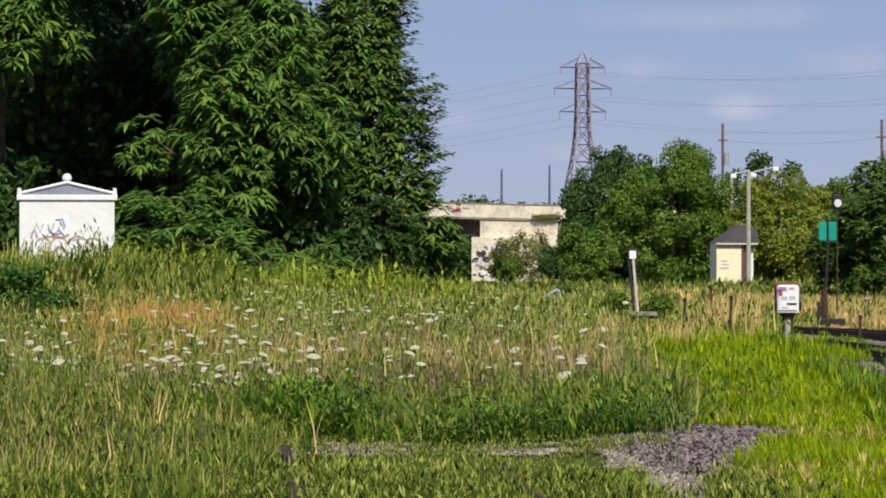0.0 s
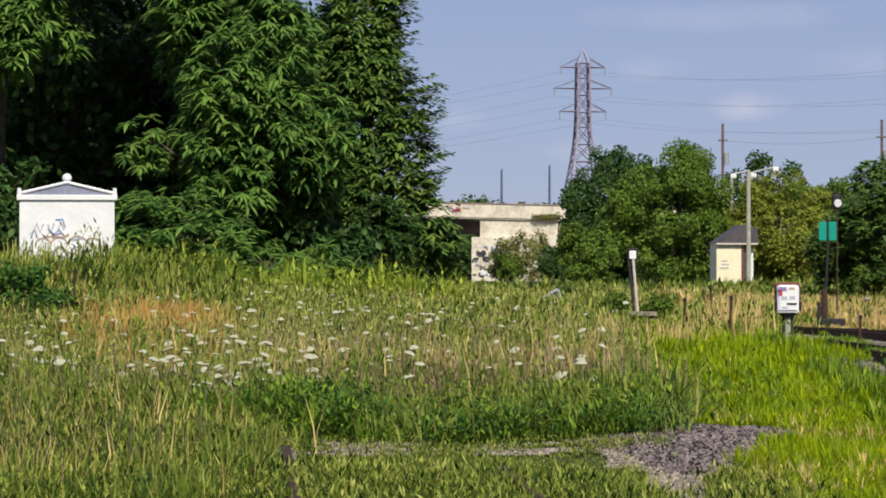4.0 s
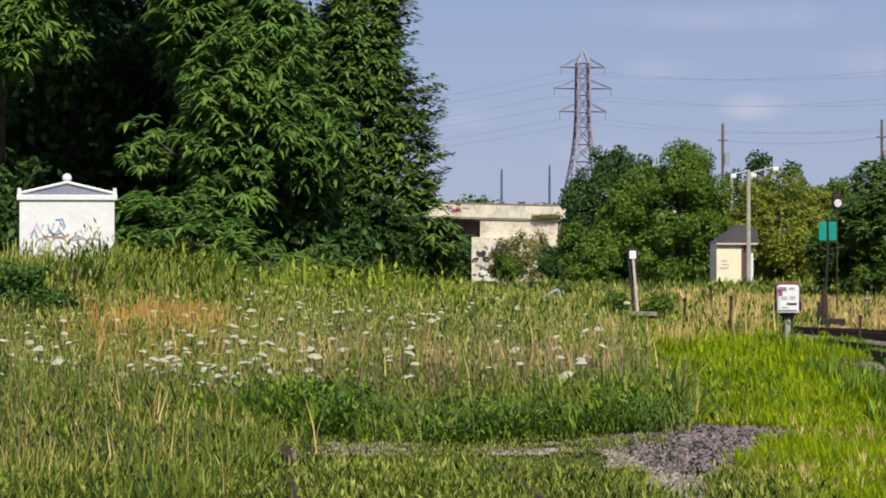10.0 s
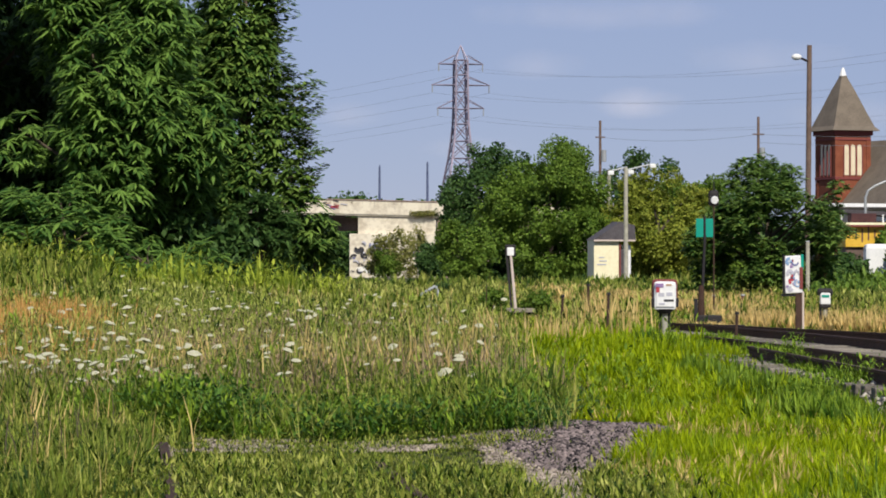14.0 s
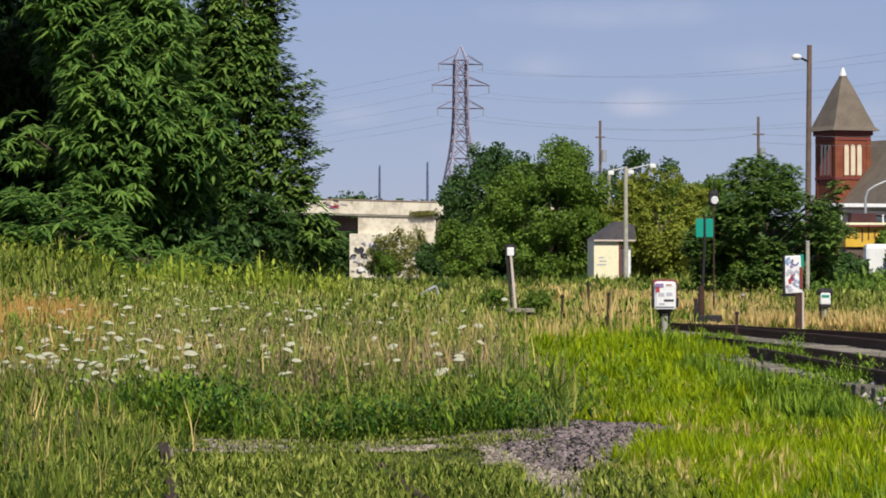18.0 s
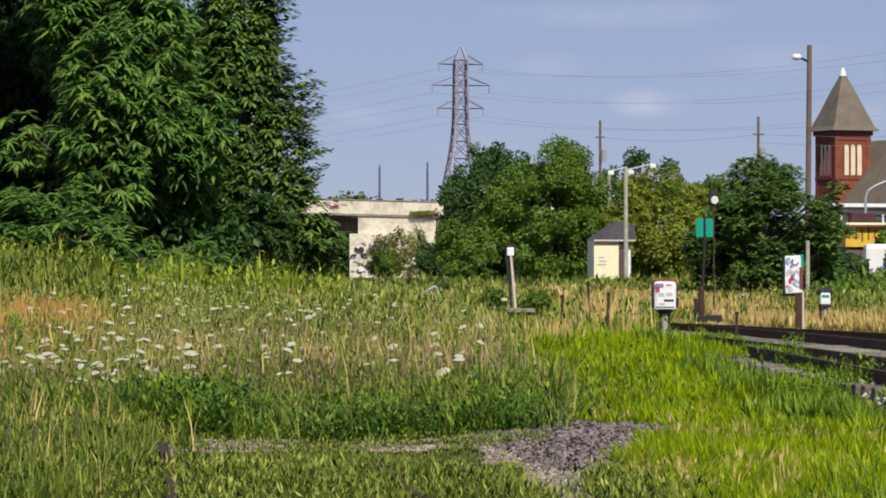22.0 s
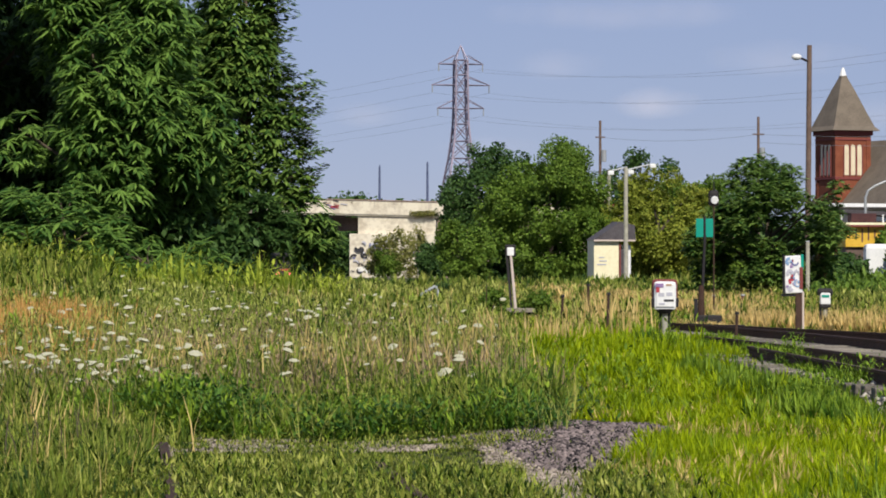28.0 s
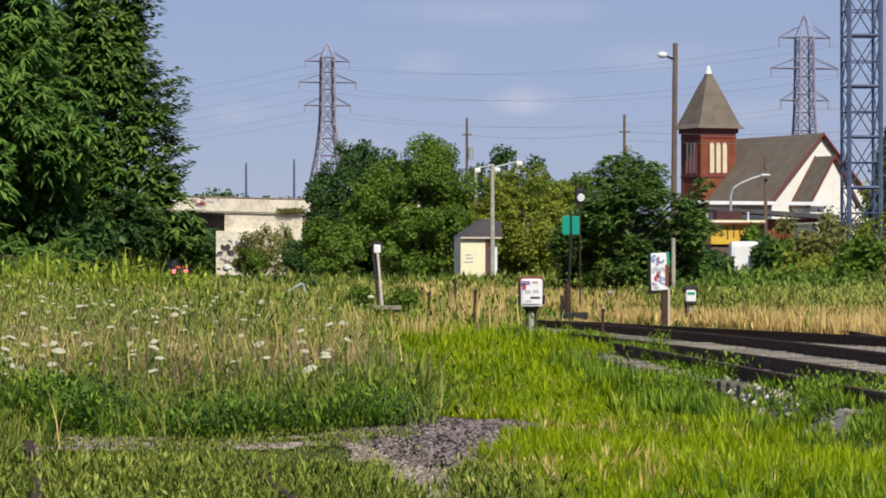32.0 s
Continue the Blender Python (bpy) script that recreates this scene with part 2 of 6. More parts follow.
def blades(name, x, y, tall, wide, lean, material, label, category="grass"):
    """Two-piece blades of grass standing on the ground."""
    n = len(x)
    tall = tall * growth(x, y)
    z = height(x, y) - 0.02
    a = RNG.uniform(0, 6.283, n)
    side = np.stack([np.cos(a), np.sin(a), np.zeros(n)], 1) * (wide / 2)[:, None]
    th = RNG.uniform(0, 6.283, n)
    off = np.stack([np.cos(th), np.sin(th), np.zeros(n)], 1) * (lean * tall)[:, None]
    p = np.stack([x, y, z], 1)
    up = np.zeros((n, 3))
    up[:, 2] = tall
    mid = p + off * 0.3 + up * 0.55
    tip = p + off + up
    v = np.stack([p - side, p + side, mid + side * 0.8, mid - side * 0.8, tip], 1).reshape(-1, 3)
    i = np.arange(n)[:, None] * 5
    ob = from_arrays(name, v, [i + np.array([[0, 1, 2, 3]]), i + np.array([[3, 2, 4]])], material)
    return tagged(ob, label, category, kind="stuff")


def tufts(name, x, y, tall, wide, spread, k, material, label, category="grass", crown=0.55, lie=height):
    """Tufts: k narrow leaves rising and spreading from one root, so that a tuft is one plant."""
    n = len(x)
    tall = tall * growth(x, y)
    root = np.stack([x, y, lie(x, y) - 0.03], 1)
    a = RNG.uniform(0, 6.283, (n, k))
    out = np.stack([np.cos(a), np.sin(a), np.zeros((n, k))], 2)
    side = np.stack([-np.sin(a), np.cos(a), np.zeros((n, k))], 2)
    h = tall[:, None] * RNG.uniform(0.45, 1.1, (n, k))
    r = spread[:, None] * RNG.uniform(0.15, 1.1, (n, k))
    tip = root[:, None] + out * r[..., None]
    tip[..., 2] += h * RNG.uniform(0.7, 1.0, (n, k))
    mid = root[:, None] + out * (r * 0.45)[..., None]
    mid[..., 2] += h * crown
    w = side * (wide[:, None] * RNG.uniform(0.6, 1.2, (n, k)))[..., None] / 2
    v = np.concatenate([root[:, None], np.stack([mid + w, tip, mid - w], 2).reshape(n, 3 * k, 3)], 1)
    base = np.arange(n)[:, None] * (3 * k + 1)
    j = 1 + 3 * np.arange(k)[None]
    f = np.stack([base + 0 * j, base + j, base + j + 1, base + j + 2], 2).reshape(-1, 4)
    return tagged(from_arrays(name, v.reshape(-1, 3), [f], material), label, category, kind="stuff")


def leafy(name, x, y, tall, leaf, k, material, label, category="weeds", slim=(0.15, 0.3), rise=(-0.35, 0.9), lie=height):
    """Small broad-leaved plants: k leaves at all heights and tilts round each root."""
    n = len(x)
    tall = tall * growth(x, y)
    a = RNG.uniform(0, 6.283, (n, k))
    t = np.stack([np.cos(a), np.sin(a), RNG.uniform(*rise, (n, k))], 2)
    t /= np.linalg.norm(t, axis=2, keepdims=True)
    p = np.stack([x, y, lie(x, y)], 1)[:, None] + np.stack([RNG.normal(size=(n, k)), RNG.normal(size=(n, k)), np.zeros((n, k))], 2) * (leaf * 0.8)[:, None, None]
    p[..., 2] += tall[:, None] * RNG.uniform(0.02, 1.0, (n, k))
    b = np.stack([-np.sin(a), np.cos(a), RNG.uniform(-0.4, 0.4, (n, k))], 2)
    L = (leaf[:, None] * RNG.uniform(0.6, 1.3, (n, k)))[..., None]
    w = b * L * RNG.uniform(*slim, (n, k))[..., None]
    v = np.stack([p, p + t * L * 0.5 + w, p + t * L, p + t * L * 0.5 - w], 2).reshape(-1, 3)
    return tagged(from_arrays(name, v, [np.arange(len(v)).reshape(-1, 4)], material), label, category, kind="stuff")


def keep(x, y, p):
    k = RNG.uniform(0, 1, len(x)) < np.clip(p, 0, 1)
    return x[k], y[k]


def gravel(x, y):
    """Where the ground lies bare: the gravel patch, the old path and a sandy rut."""
    ragged = 1 + 0.7 * (blob_noise(x, y, 3.0, 3) - 0.5)
    core = (((x - 1.12) / 0.7) ** 2 + ((y - 29.2 - 1.2 * (x - 1.12)) / 3.5) ** 2 < ragged) | (((x - 1.7) / 0.4) ** 2 + ((y - 30.9) / 1.3) ** 2 < ragged)
    strip = (np.abs(y - 28.9 - 0.5 * blob_noise(x, y, 1.2, 5)) < 1.35) & (x > -2.75) & (x < 1.0) & (blob_noise(x, y, 3.4, 9) > 0.36)
    sand = (np.abs(x - 0.85 - 0.1 * np.sin(y)) < 0.26) & (y < 26) & (y > 20)
    rut = ((np.abs(x + 1.8 + 0.09 * (y - 22.3)) < 0.09) & (y < 29)) | ((np.abs(x + 0.27 + 0.09 * (y - 22.3)) < 0.08) & (y < 25.6))
    fill = (np.abs(x - 0.75) < 0.45) & (y > 26.2) & (y < 30)
    gear = ((x - 2.05) / 0.9) ** 2 + ((y - 91) / 7) ** 2 < 1
    return core | strip | sand | rut | fill | gear


def shoulder(y):
    return 4.5 - 0.006 * (y - 31.8)


def bed_height(x, y):
    return np.maximum(height(x, y), np.clip(0.28 + (x - shoulder(y)) * 0.8, -1, 0.28))


def track_right(y):
    return np.clip(9.35 - 0.245 * (y - 51.4), 3.2, 10.5)


def tracks_at(x, y):
    return (y > 23) & (y < 76) & (x > shoulder(y) - 0.15) & (x < track_right(y))


def lime(x, y):
    """1 inside the bright grass between the old path and the track."""
    edge = 0.75 + 0.9 * (blob_noise(x, y, 0.5, 11) - 0.5) + 0.012 * np.clip(y - 55, 0, 99) + 0.6 * np.clip((29.5 - y) / 1.5, 0, 1)
    return np.clip((x - edge) / 0.4, 0, 1) * (x < shoulder(y) + 0.2) * (y < 84)


def zones():
    """Grass and weeds of several kinds, each over its own part of the land."""
    def free(x, y):
        return ~(gravel(x, y) | tracks_at(x, y))

    def west(x, y):
        return 1 - 0.88 * ((x > track_right(y) - 0.2) & (y > 45))

    # low leafy weeds in front of the path
    x, y = scatter(15000, 20.3, 30.0, -185, 120)
    x, y = keep(x, y, np.where(free(x, y), 1 - lime(x, y), np.where(x < 0.3, 0.12, 0.05)))
    n = len(x)
    tall = RNG.uniform(0.06, 0.22, n) * (0.3 + 1.2 * blob_noise(x, y, 3.0, 71)) * np.where(x < -2.45, 1.7, np.clip((27.6 - y) / 6.0, 0.05, 0.8))
    leafy("low_weeds", x, y, tall, RNG.uniform(0.045, 0.09, n) * np.where((y > 24.8) & (x > -2.2), 0.5, 1.0), 13, M_WEED, "low leafy green weeds in front of the path", slim=(0.04, 0.12), rise=(-0.2, 2.6))
    x, y = scatter(13000, 20.3, 31.0, -185, 120)
    x, y = keep(x, y, np.where(free(x, y), (1 - lime(x, y)) * np.where(x < -2.2, 1.0, 0.6 * (y < 25.5)), 0.0))
    n = len(x)
    tufts("meadow_grass", x, y, RNG.uniform(0.12, 0.42, n) * np.where(x < -2.2, 1.0, 0.3), RNG.uniform(0.008, 0.016, n), RNG.uniform(0.08, 0.3, n), 6, M_MEADOW, "thin tan and green grass stalks")
    x, y = scatter(2600, 20.3, 27.0, -90, 60)
    x, y = keep(x, y, np.where(free(x, y), (1 - lime(x, y)) * np.where(blob_noise(x, y, 2.4, 81) > 0.5, 0.8, 0.15), 0.0))
    n = len(x)
    leafy("pale_weeds", x, y, RNG.uniform(0.05, 0.2, n) * np.clip((27.2 - y) / 6.0, 0.08, 0.9), RNG.uniform(0.04, 0.085, n) * np.where(y > 25, 0.6, 1.0), 10, M_PALEWEED, "pale yellow-green low weeds", slim=(0.05, 0.14), rise=(-0.2, 2.2))
    # meadow
    x, y = scatter(34000, 30.5, 122, -185, 150)
    x, y = keep(x, y, np.where(free(x, y), west(x, y) * (1 - lime(x, y)) * (0.2 + 1.1 * blob_noise(x, y, 0.9, 78)), 0.0))
    n = len(x)
    tall = RNG.uniform(0.2, 0.6, n) * (0.5 + 0.9 * blob_noise(x, y, 1.3, 72))
    leafy("meadow_weeds", x, y, tall, RNG.uniform(0.0013, 0.003, n) * y, 13, M_WEED, "mixed green and tan meadow weeds", slim=(0.045, 0.11), rise=(-0.1, 3.0))
    x, y = scatter(24000, 30.8, 122, -185, 150)
    x, y = keep(x, y, np.where(free(x, y), west(x, y) * (1 - lime(x, y)) * (0.25 + 1.2 * blob_noise(x, y, 0.8, 73)), 0.0))
    n = len(x)
    tall = RNG.uniform(0.25, 0.62, n) * (0.55 + 0.9 * blob_noise(x, y, 1.3, 72))
    tufts("meadow_grass", x, y, tall, y * RNG.uniform(0.0005, 0.001, n), tall * RNG.uniform(0.25, 0.6, n), 8, M_MEADOW, "tall pale green meadow grass with weeds")
    x, y = scatter(20000, 38, 118, -185, 60)
    x, y = keep(x, y, np.where(blob_noise(x, y, 0.55, 74) > 0.5, 0.9, 0.12) * (1 - lime(x, y)) * free(x, y))
    n = len(x)
    tall = RNG.uniform(0.3, 0.65, n)
    leafy("pale_weeds", x, y, tall, y * RNG.uniform(0.0012, 0.0025, n), 13, M_PALEWEED, "pale yellow-green flowering weeds", slim=(0.05, 0.13), rise=(-0.2, 2.4))
    x, y = scatter(13000, 33, 112, -185, 110)
    x, y = keep(x, y, np.where(blob_noise(x, y, 0.7, 75) > 0.6, 0.8, 0.1) * free(x, y) * west(x, y) * (1 - 0.8 * lime(x, y)))
    n = len(x)
    tall = RNG.uniform(0.2, 0.55, n)
    leafy("lush_weeds", x, y, tall, y * RNG.uniform(0.0014, 0.0028, n), 14, M_LUSH, "dark green leafy weeds scattered in the meadow", slim=(0.07, 0.18), rise=(-0.2, 2.4))
    # bright grass
    x, y = scatter(42000, 20.3, 84, -20, 190)
    x, y = keep(x, y, np.where(free(x, y), lime(x, y), 0.0))
    n = len(x)
    tall = RNG.uniform(0.08, 0.33, n) * (0.45 + 0.9 * blob_noise(x, y, 2.3, 76)) * (0.8 + 0.5 * np.clip((y - 34) / 20, 0, 1))
    tufts("lime_grass", x, y, tall, y * RNG.uniform(0.0003, 0.0007, n), tall * RNG.uniform(0.25, 0.9, n), 8, M_LIME, "bright yellow-green tall grass")
    x, y = keep(*scatter(9000, 20.3, 60, 15, 190), 1.0)
    x, y = keep(x, y, free(x, y) * lime(x, y) * (0.05 + 0.4 * (blob_noise(x, y, 1.1, 86) > 0.62)))
    n = len(x)
    tall = RNG.uniform(0.08, 0.26, n)
    tufts("tan_grass", x, y, tall, y * RNG.uniform(0.0003, 0.0006, n), tall * RNG.uniform(0.3, 0.9, n), 7, M_STRAW, "tan dry grass showing through the bright grass")
    x, y = keep(*scatter(7000, 20.3, 60, 15, 190), 1.0)
    x, y = keep(x, y, free(x, y) * lime(x, y) * (0.12 + 0.5 * (blob_noise(x, y, 1.3, 87) > 0.58)))
    n = len(x)
    tall = RNG.uniform(0.08, 0.3, n)
    tufts("lush_weeds", x, y, tall, y * RNG.uniform(0.0004, 0.0009, n), tall * RNG.uniform(0.3, 0.9, n), 7, M_LUSH, "darker green grass mixed into the bright grass")
    # lush weeds in clumps behind the old path and beside the track
    x, y = scatter(5200, 30.2, 34.5, -118, 40)
    clump = lambda c, w: np.exp(-((x - c) / w) ** 2)
    x, y = keep(x, y, (1.3 - lime(x, y) - (y - 30.2) / 4.2) * (0.1 + 0.9 * clump(-2.25, 0.4) + 0.5 * clump(-0.7, 0.35) + 0.5 * clump(0.4, 0.45) + 0.2 * (blob_noise(x, y, 2.2, 77) > 0.55)))
    n = len(x)
    tall = RNG.uniform(0.12, 0.5, n) * (0.35 + 1.0 * blob_noise(x, y, 2.4, 79))
    half = n // 3
    tufts("lush_weeds", x[:half], y[:half], tall[:half], RNG.uniform(0.012, 0.026, half), tall[:half] * RNG.uniform(0.3, 0.8, half), 8, M_LUSH, "green grass tufts along the path")
    leafy("lush_weeds", x[half:], y[half:], tall[half:], RNG.uniform(0.05, 0.11, n - half), 13, M_LUSH, "dark green leafy weeds along the path", slim=(0.07, 0.18), rise=(-0.4, 2.2))
    n = 1100
    k = RNG.uniform(0, 1, n)
    x = np.where(k < 0.5, RNG.normal(-2.25, 0.3, n), np.where(k < 0.75, RNG.normal(-0.7, 0.3, n), RNG.normal(0.4, 0.35, n)))
    y = 30.3 + 2.0 * RNG.uniform(0, 1, n) ** 1.4
    leafy("dark_weeds", x, y, RNG.uniform(0.1, 0.5, n) * np.where(k < 0.5, 1.0, 0.8), RNG.uniform(0.05, 0.1, n), 13, M_DARKWEED, "deep green weeds in clumps along the path", slim=(0.09, 0.22), rise=(-0.4, 1.6))
    x, y = keep(*scatter(900, 30.2, 33, -108, 38), 0.7)
    n = len(x)
    blades("pale_stalks", x, y, RNG.uniform(0.15, 0.5, n), RNG.uniform(0.006, 0.014, n), RNG.uniform(0.1, 0.7, n), M_PALEWEED, "pale grass stalks standing out of the lush weeds")
    x, y = RNG.uniform(-2.6, 0.9, 1500), RNG.normal(28.6, 0.9, 1500)
    x, y = keep(x, y, np.where(blob_noise(x, y, 4.2, 103) > 0.53, 0.9, 0.08))
    n = len(x)
    leafy("low_weeds", x, y, RNG.uniform(0.02, 0.1, n), RNG.uniform(0.03, 0.06, n), 9, M_WEED, "low weeds straggling over the path", slim=(0.06, 0.15), rise=(-0.2, 2.2))
    x, y = scatter(24000, 30, 66, 20, 175)
    d = shoulder(y) - x
    x, y = keep(x, y, (d > -0.1) * (d < 0.35 + 1.2 * blob_noise(x, y, 0.9, 21) - 0.02 * (66 - y) * (y > 50)) * (0.3 + 0.8 * (blob_noise(x, y, 1.4, 22) > 0.45)))
    n = len(x)
    tall = RNG.uniform(0.2, 0.5, n) * np.clip(0.4 + 0.55 * (shoulder(y) - x), 0.4, 1.0)
    tufts("lush_weeds", x, y, tall, y * RNG.uniform(0.0005, 0.0009, n), tall * RNG.uniform(0.3, 0.6, n), 9, M_LUSH, "dark green tall weeds beside the track")
    for cx, cy, w, top, m in ((4.45, 43.2, 0.09, 0.5, 70), (4.75, 30.6, 0.28, 0.28, 240), (4.1, 36.5, 0.3, 0.4, 160)):
        x, y = RNG.normal(cx, w, m), RNG.normal(cy, w * 2, m)
        leafy("tall_weeds", x, y, RNG.uniform(0.3, 1.0, m) * top, RNG.uniform(0.04, 0.075, m), 12, M_LUSH, "clump of tall green weeds beside the rail", slim=(0.08, 0.2), rise=(-0.2, 2.4), lie=bed_height)
    y = RNG.uniform(23.5, 58, 5600)
    x = shoulder(y) + RNG.uniform(-0.5, 0.25, 5600) + 0.3 * np.clip((y - 46) / 10, 0, 1)
    x, y = keep(x, y, 0.12 + 0.8 * (blob_noise(x, y, 1.7, 23) > 0.46))
    n = len(x)
    tall = RNG.uniform(0.08, 0.26, n)
    tufts("lush_weeds", x, y, tall, y * RNG.uniform(0.0004, 0.0008, n), tall * RNG.uniform(0.3, 0.8, n), 8, M_LUSH, "green grass tufts growing into the ballast", lie=bed_height)
    # dry seed heads through the meadow
    x, y = scatter(22000, 32.5, 90, -185, 40)
    x, y = keep(x, y, (blob_noise(x, y, 0.6, 31) - 0.35) * (1 - lime(x, y)) * free(x, y) * np.where(y < 46, 0.9, 0.3))
    n = len(x)
    blades("dry_seed_heads", x, y, RNG.uniform(0.35, 0.75, n), y * RNG.uniform(0.0003, 0.0006, n), RNG.uniform(0.05, 0.35, n), M_PINK, "brownish pink dry seed heads in the meadow")
    x, y = scatter(16000, 34, 110, -185, 90)
    p = np.where(blob_noise(x, y, 0.4, 41) > 0.72, 0.6, 0.03) + 0.12 * np.exp(-((x + 9.6) / 1.8) ** 2 - ((y - 68) / 9) ** 2)
    x, y = keep(x, y, p * free(x, y) * (1 - lime(x, y)))
    n = len(x)
    blades("dry_grass", x, y, RNG.uniform(0.4, 0.85, n), y * RNG.uniform(0.0004, 0.0009, n), RNG.uniform(0.05, 0.3, n), M_STRAW, "golden dry grass stalks")
    # brown and mauve dead weeds, and thin tan stalks on the near west side
    x, y = scatter(16000, 32, 62, -185, 25)
    x, y = keep(x, y, np.where((blob_noise(x, y, 0.7, 91) > 0.52) & (y > 33.5), 0.75, 0.1) * (0.25 + 0.8 * np.exp(-((x / y + 0.052) / 0.04) ** 2)) * (1 - lime(x, y)) * free(x, y))
    n = len(x)
    leafy("dead_weeds", x, y, RNG.uniform(0.25, 0.55, n), y * RNG.uniform(0.0012, 0.0024, n), 12, M_PINK, "brown and mauve dead weeds", slim=(0.05, 0.13), rise=(-0.2, 2.4))
    x, y = scatter(1700, 21, 60, -185, -70)
    x, y = keep(x, y, np.where(blob_noise(x, y, 0.8, 92) > 0.45, 0.8, 0.15) * free(x, y))
    n = len(x)
    blades("tan_stalks", x, y, RNG.uniform(0.25, 0.6, n), y * RNG.uniform(0.0003, 0.0006, n), RNG.uniform(0.05, 0.4, n), M_STRAW, "thin tan grass stalks")
    n = 3400
    y = RNG.normal(52, 6, n)
    x = y * RNG.normal(-0.121, 0.0125, n)
    x, y = keep(x, y, np.clip(3 * (blob_noise(x, y, 1.6, 93) - 0.3), 0, 1) * (y > 36))
    n = len(x)
    blades("dry_grass", x, y, RNG.uniform(0.3, 0.85, n), y * RNG.uniform(0.0003, 0.0007, n), RNG.uniform(0.05, 0.3, n), M_ORANGE, "patch of orange dry grass in the meadow")
    # thin dark dead stalks all through the meadow, many added as dark shadow gaps
    x, y = scatter(5200, 21, 95, -185, 30)
    x, y = keep(x, y, (0.15 + 0.85 * (blob_noise(x, y, 0.8, 94) > 0.5)) * (1 - lime(x, y)) * free(x, y) * np.where((y < 34) & (x > -2.7), 0.0, 1.0))
    n = len(x)
    blades("dark_stalks", x, y, RNG.uniform(0.2, 0.65, n), y * RNG.uniform(0.0003, 0.0007, n), RNG.uniform(0.05, 0.4, n), M_BARK, "thin dark dead stalks, some standing in for shaded gaps in the meadow")
    # straw clumps by the stakes and at the edge of the bright grass
    for cx, cy, wx, wy, top, m in ((3.2, 66, 0.35, 2.2, 0.95, 190), (0.35, 46, 0.25, 2.5, 0.55, 260), (1.7, 58, 0.3, 2.0, 0.6, 160)):
        x, y = RNG.normal(cx, wx, m), RNG.normal(cy, wy, m)
        blades("dry_reeds", x, y, RNG.uniform(0.4, 1.0, m) * top / growth(x, y), y * RNG.uniform(0.0004, 0.0009, m), RNG.uniform(0.03, 0.25, m), M_STRAW, "clump of tall straw-coloured reeds")
    # fresh green weeds between the switch stand and the control box
    x, y = scatter(2400, 60, 96, 8, 64)
    x, y = keep(x, y, (0.2 + 0.8 * (blob_noise(x, y, 0.8, 99) > 0.45)) * free(x, y))
    n = len(x)
    tall = RNG.uniform(0.2, 0.5, n) / np.clip(growth(x, y), 0.4, 1)
    half = n // 2
    leafy("tall_weeds", x[:half], y[:half], tall[:half], y[:half] * RNG.uniform(0.0012, 0.0024, half), 12, M_WEED, "green weeds on the stony ground by the switch", slim=(0.07, 0.18), rise=(-0.3, 2.0))
    tufts("tall_weeds", x[half:], y[half:], tall[half:], y[half:] * RNG.uniform(0.0005, 0.001, n - half), tall[half:] * RNG.uniform(0.3, 0.7, n - half), 7, M_YOUNG, "fresh green grass on the stony ground by the switch")
    # tan reeds standing in the bright grass
    x, y = scatter(260, 58, 84, 30, 64)
    x, y = keep(x, y, free(x, y) * 0.8)
    n = len(x)
    blades("dry_reeds", x, y, RNG.uniform(0.35, 0.8, n), y * RNG.uniform(0.0004, 0.0008, n), RNG.uniform(0.03, 0.2, n), M_STRAW, "tan dry reeds beside the track")
    # tall pale grass round the signal hut
    x, y = scatter(5200, 74, 89.2, -190, -100)
    x, y = keep(x, y, 0.35 + 0.8 * blob_noise(x, y, 1.2, 95))
    n = len(x)
    tall = RNG.uniform(0.3, 1.15, n) * (0.4 + 1.0 * blob_noise(x, y, 1.6, 96)) * np.where((x < -11.9) & (y > 82), 0.55, 1.0)
    half = n // 2
    tufts("pale_grass", x[:half], y[:half], tall[:half], y[:half] * RNG.uniform(0.0008, 0.0014, half), tall[:half] * RNG.uniform(0.2, 0.5, half), 7, M_MEADOW, "tall pale green grass round the signal hut")
    leafy("tall_weeds", x[half:], y[half:], tall[half:], y[half:] * RNG.uniform(0.0014, 0.003, n - half), 14, M_WEED, "tall fresh green weeds round the signal hut", slim=(0.06, 0.15), rise=(-0.2, 2.4))
    x, y = scatter(260, 80, 88.8, -166, -128)
    n = len(x)
    blades("hut_reeds", x, y, RNG.uniform(0.5, 1.25, n), y * RNG.uniform(0.0005, 0.001, n), RNG.uniform(0.02, 0.15, n), M_PALEWEED, "pale tall reeds before the signal hut")
    # tall fresh weeds in clumps at the foot of the trees
    x, y = scatter(5000, 86, 97, -150, -30)
    x, y = keep(x, y, np.clip(3.2 * (blob_noise(x, y, 0.9, 101) - 0.44), 0, 1))
    n = len(x)
    tall = RNG.uniform(0.4, 1.35, n) * (0.35 + 0.9 * blob_noise(x, y, 1.1, 102))
    half = n // 2
    leafy("tall_weeds", x[:half], y[:half], tall[:half], y[:half] * RNG.uniform(0.0014, 0.003, half), 14, M_YOUNG, "tall yellow-green weeds at the foot of the trees", slim=(0.08, 0.2), rise=(-0.4, 1.8))
    tufts("tall_weeds", x[half:], y[half:], tall[half:], y[half:] * RNG.uniform(0.0006, 0.0012, n - half), tall[half:] * RNG.uniform(0.2, 0.5, n - half), 8, M_YOUNG, "tall yellow-green grass at the foot of the trees")
    # straw field past the tracks
    x, y = scatter(52000, 52, 150, 50, 195)
    east = lambda x, y: (x / y * 1000 > 112 + 30 * (blob_noise(x, y, 0.22, 52) - 0.5)) & (y > 84)
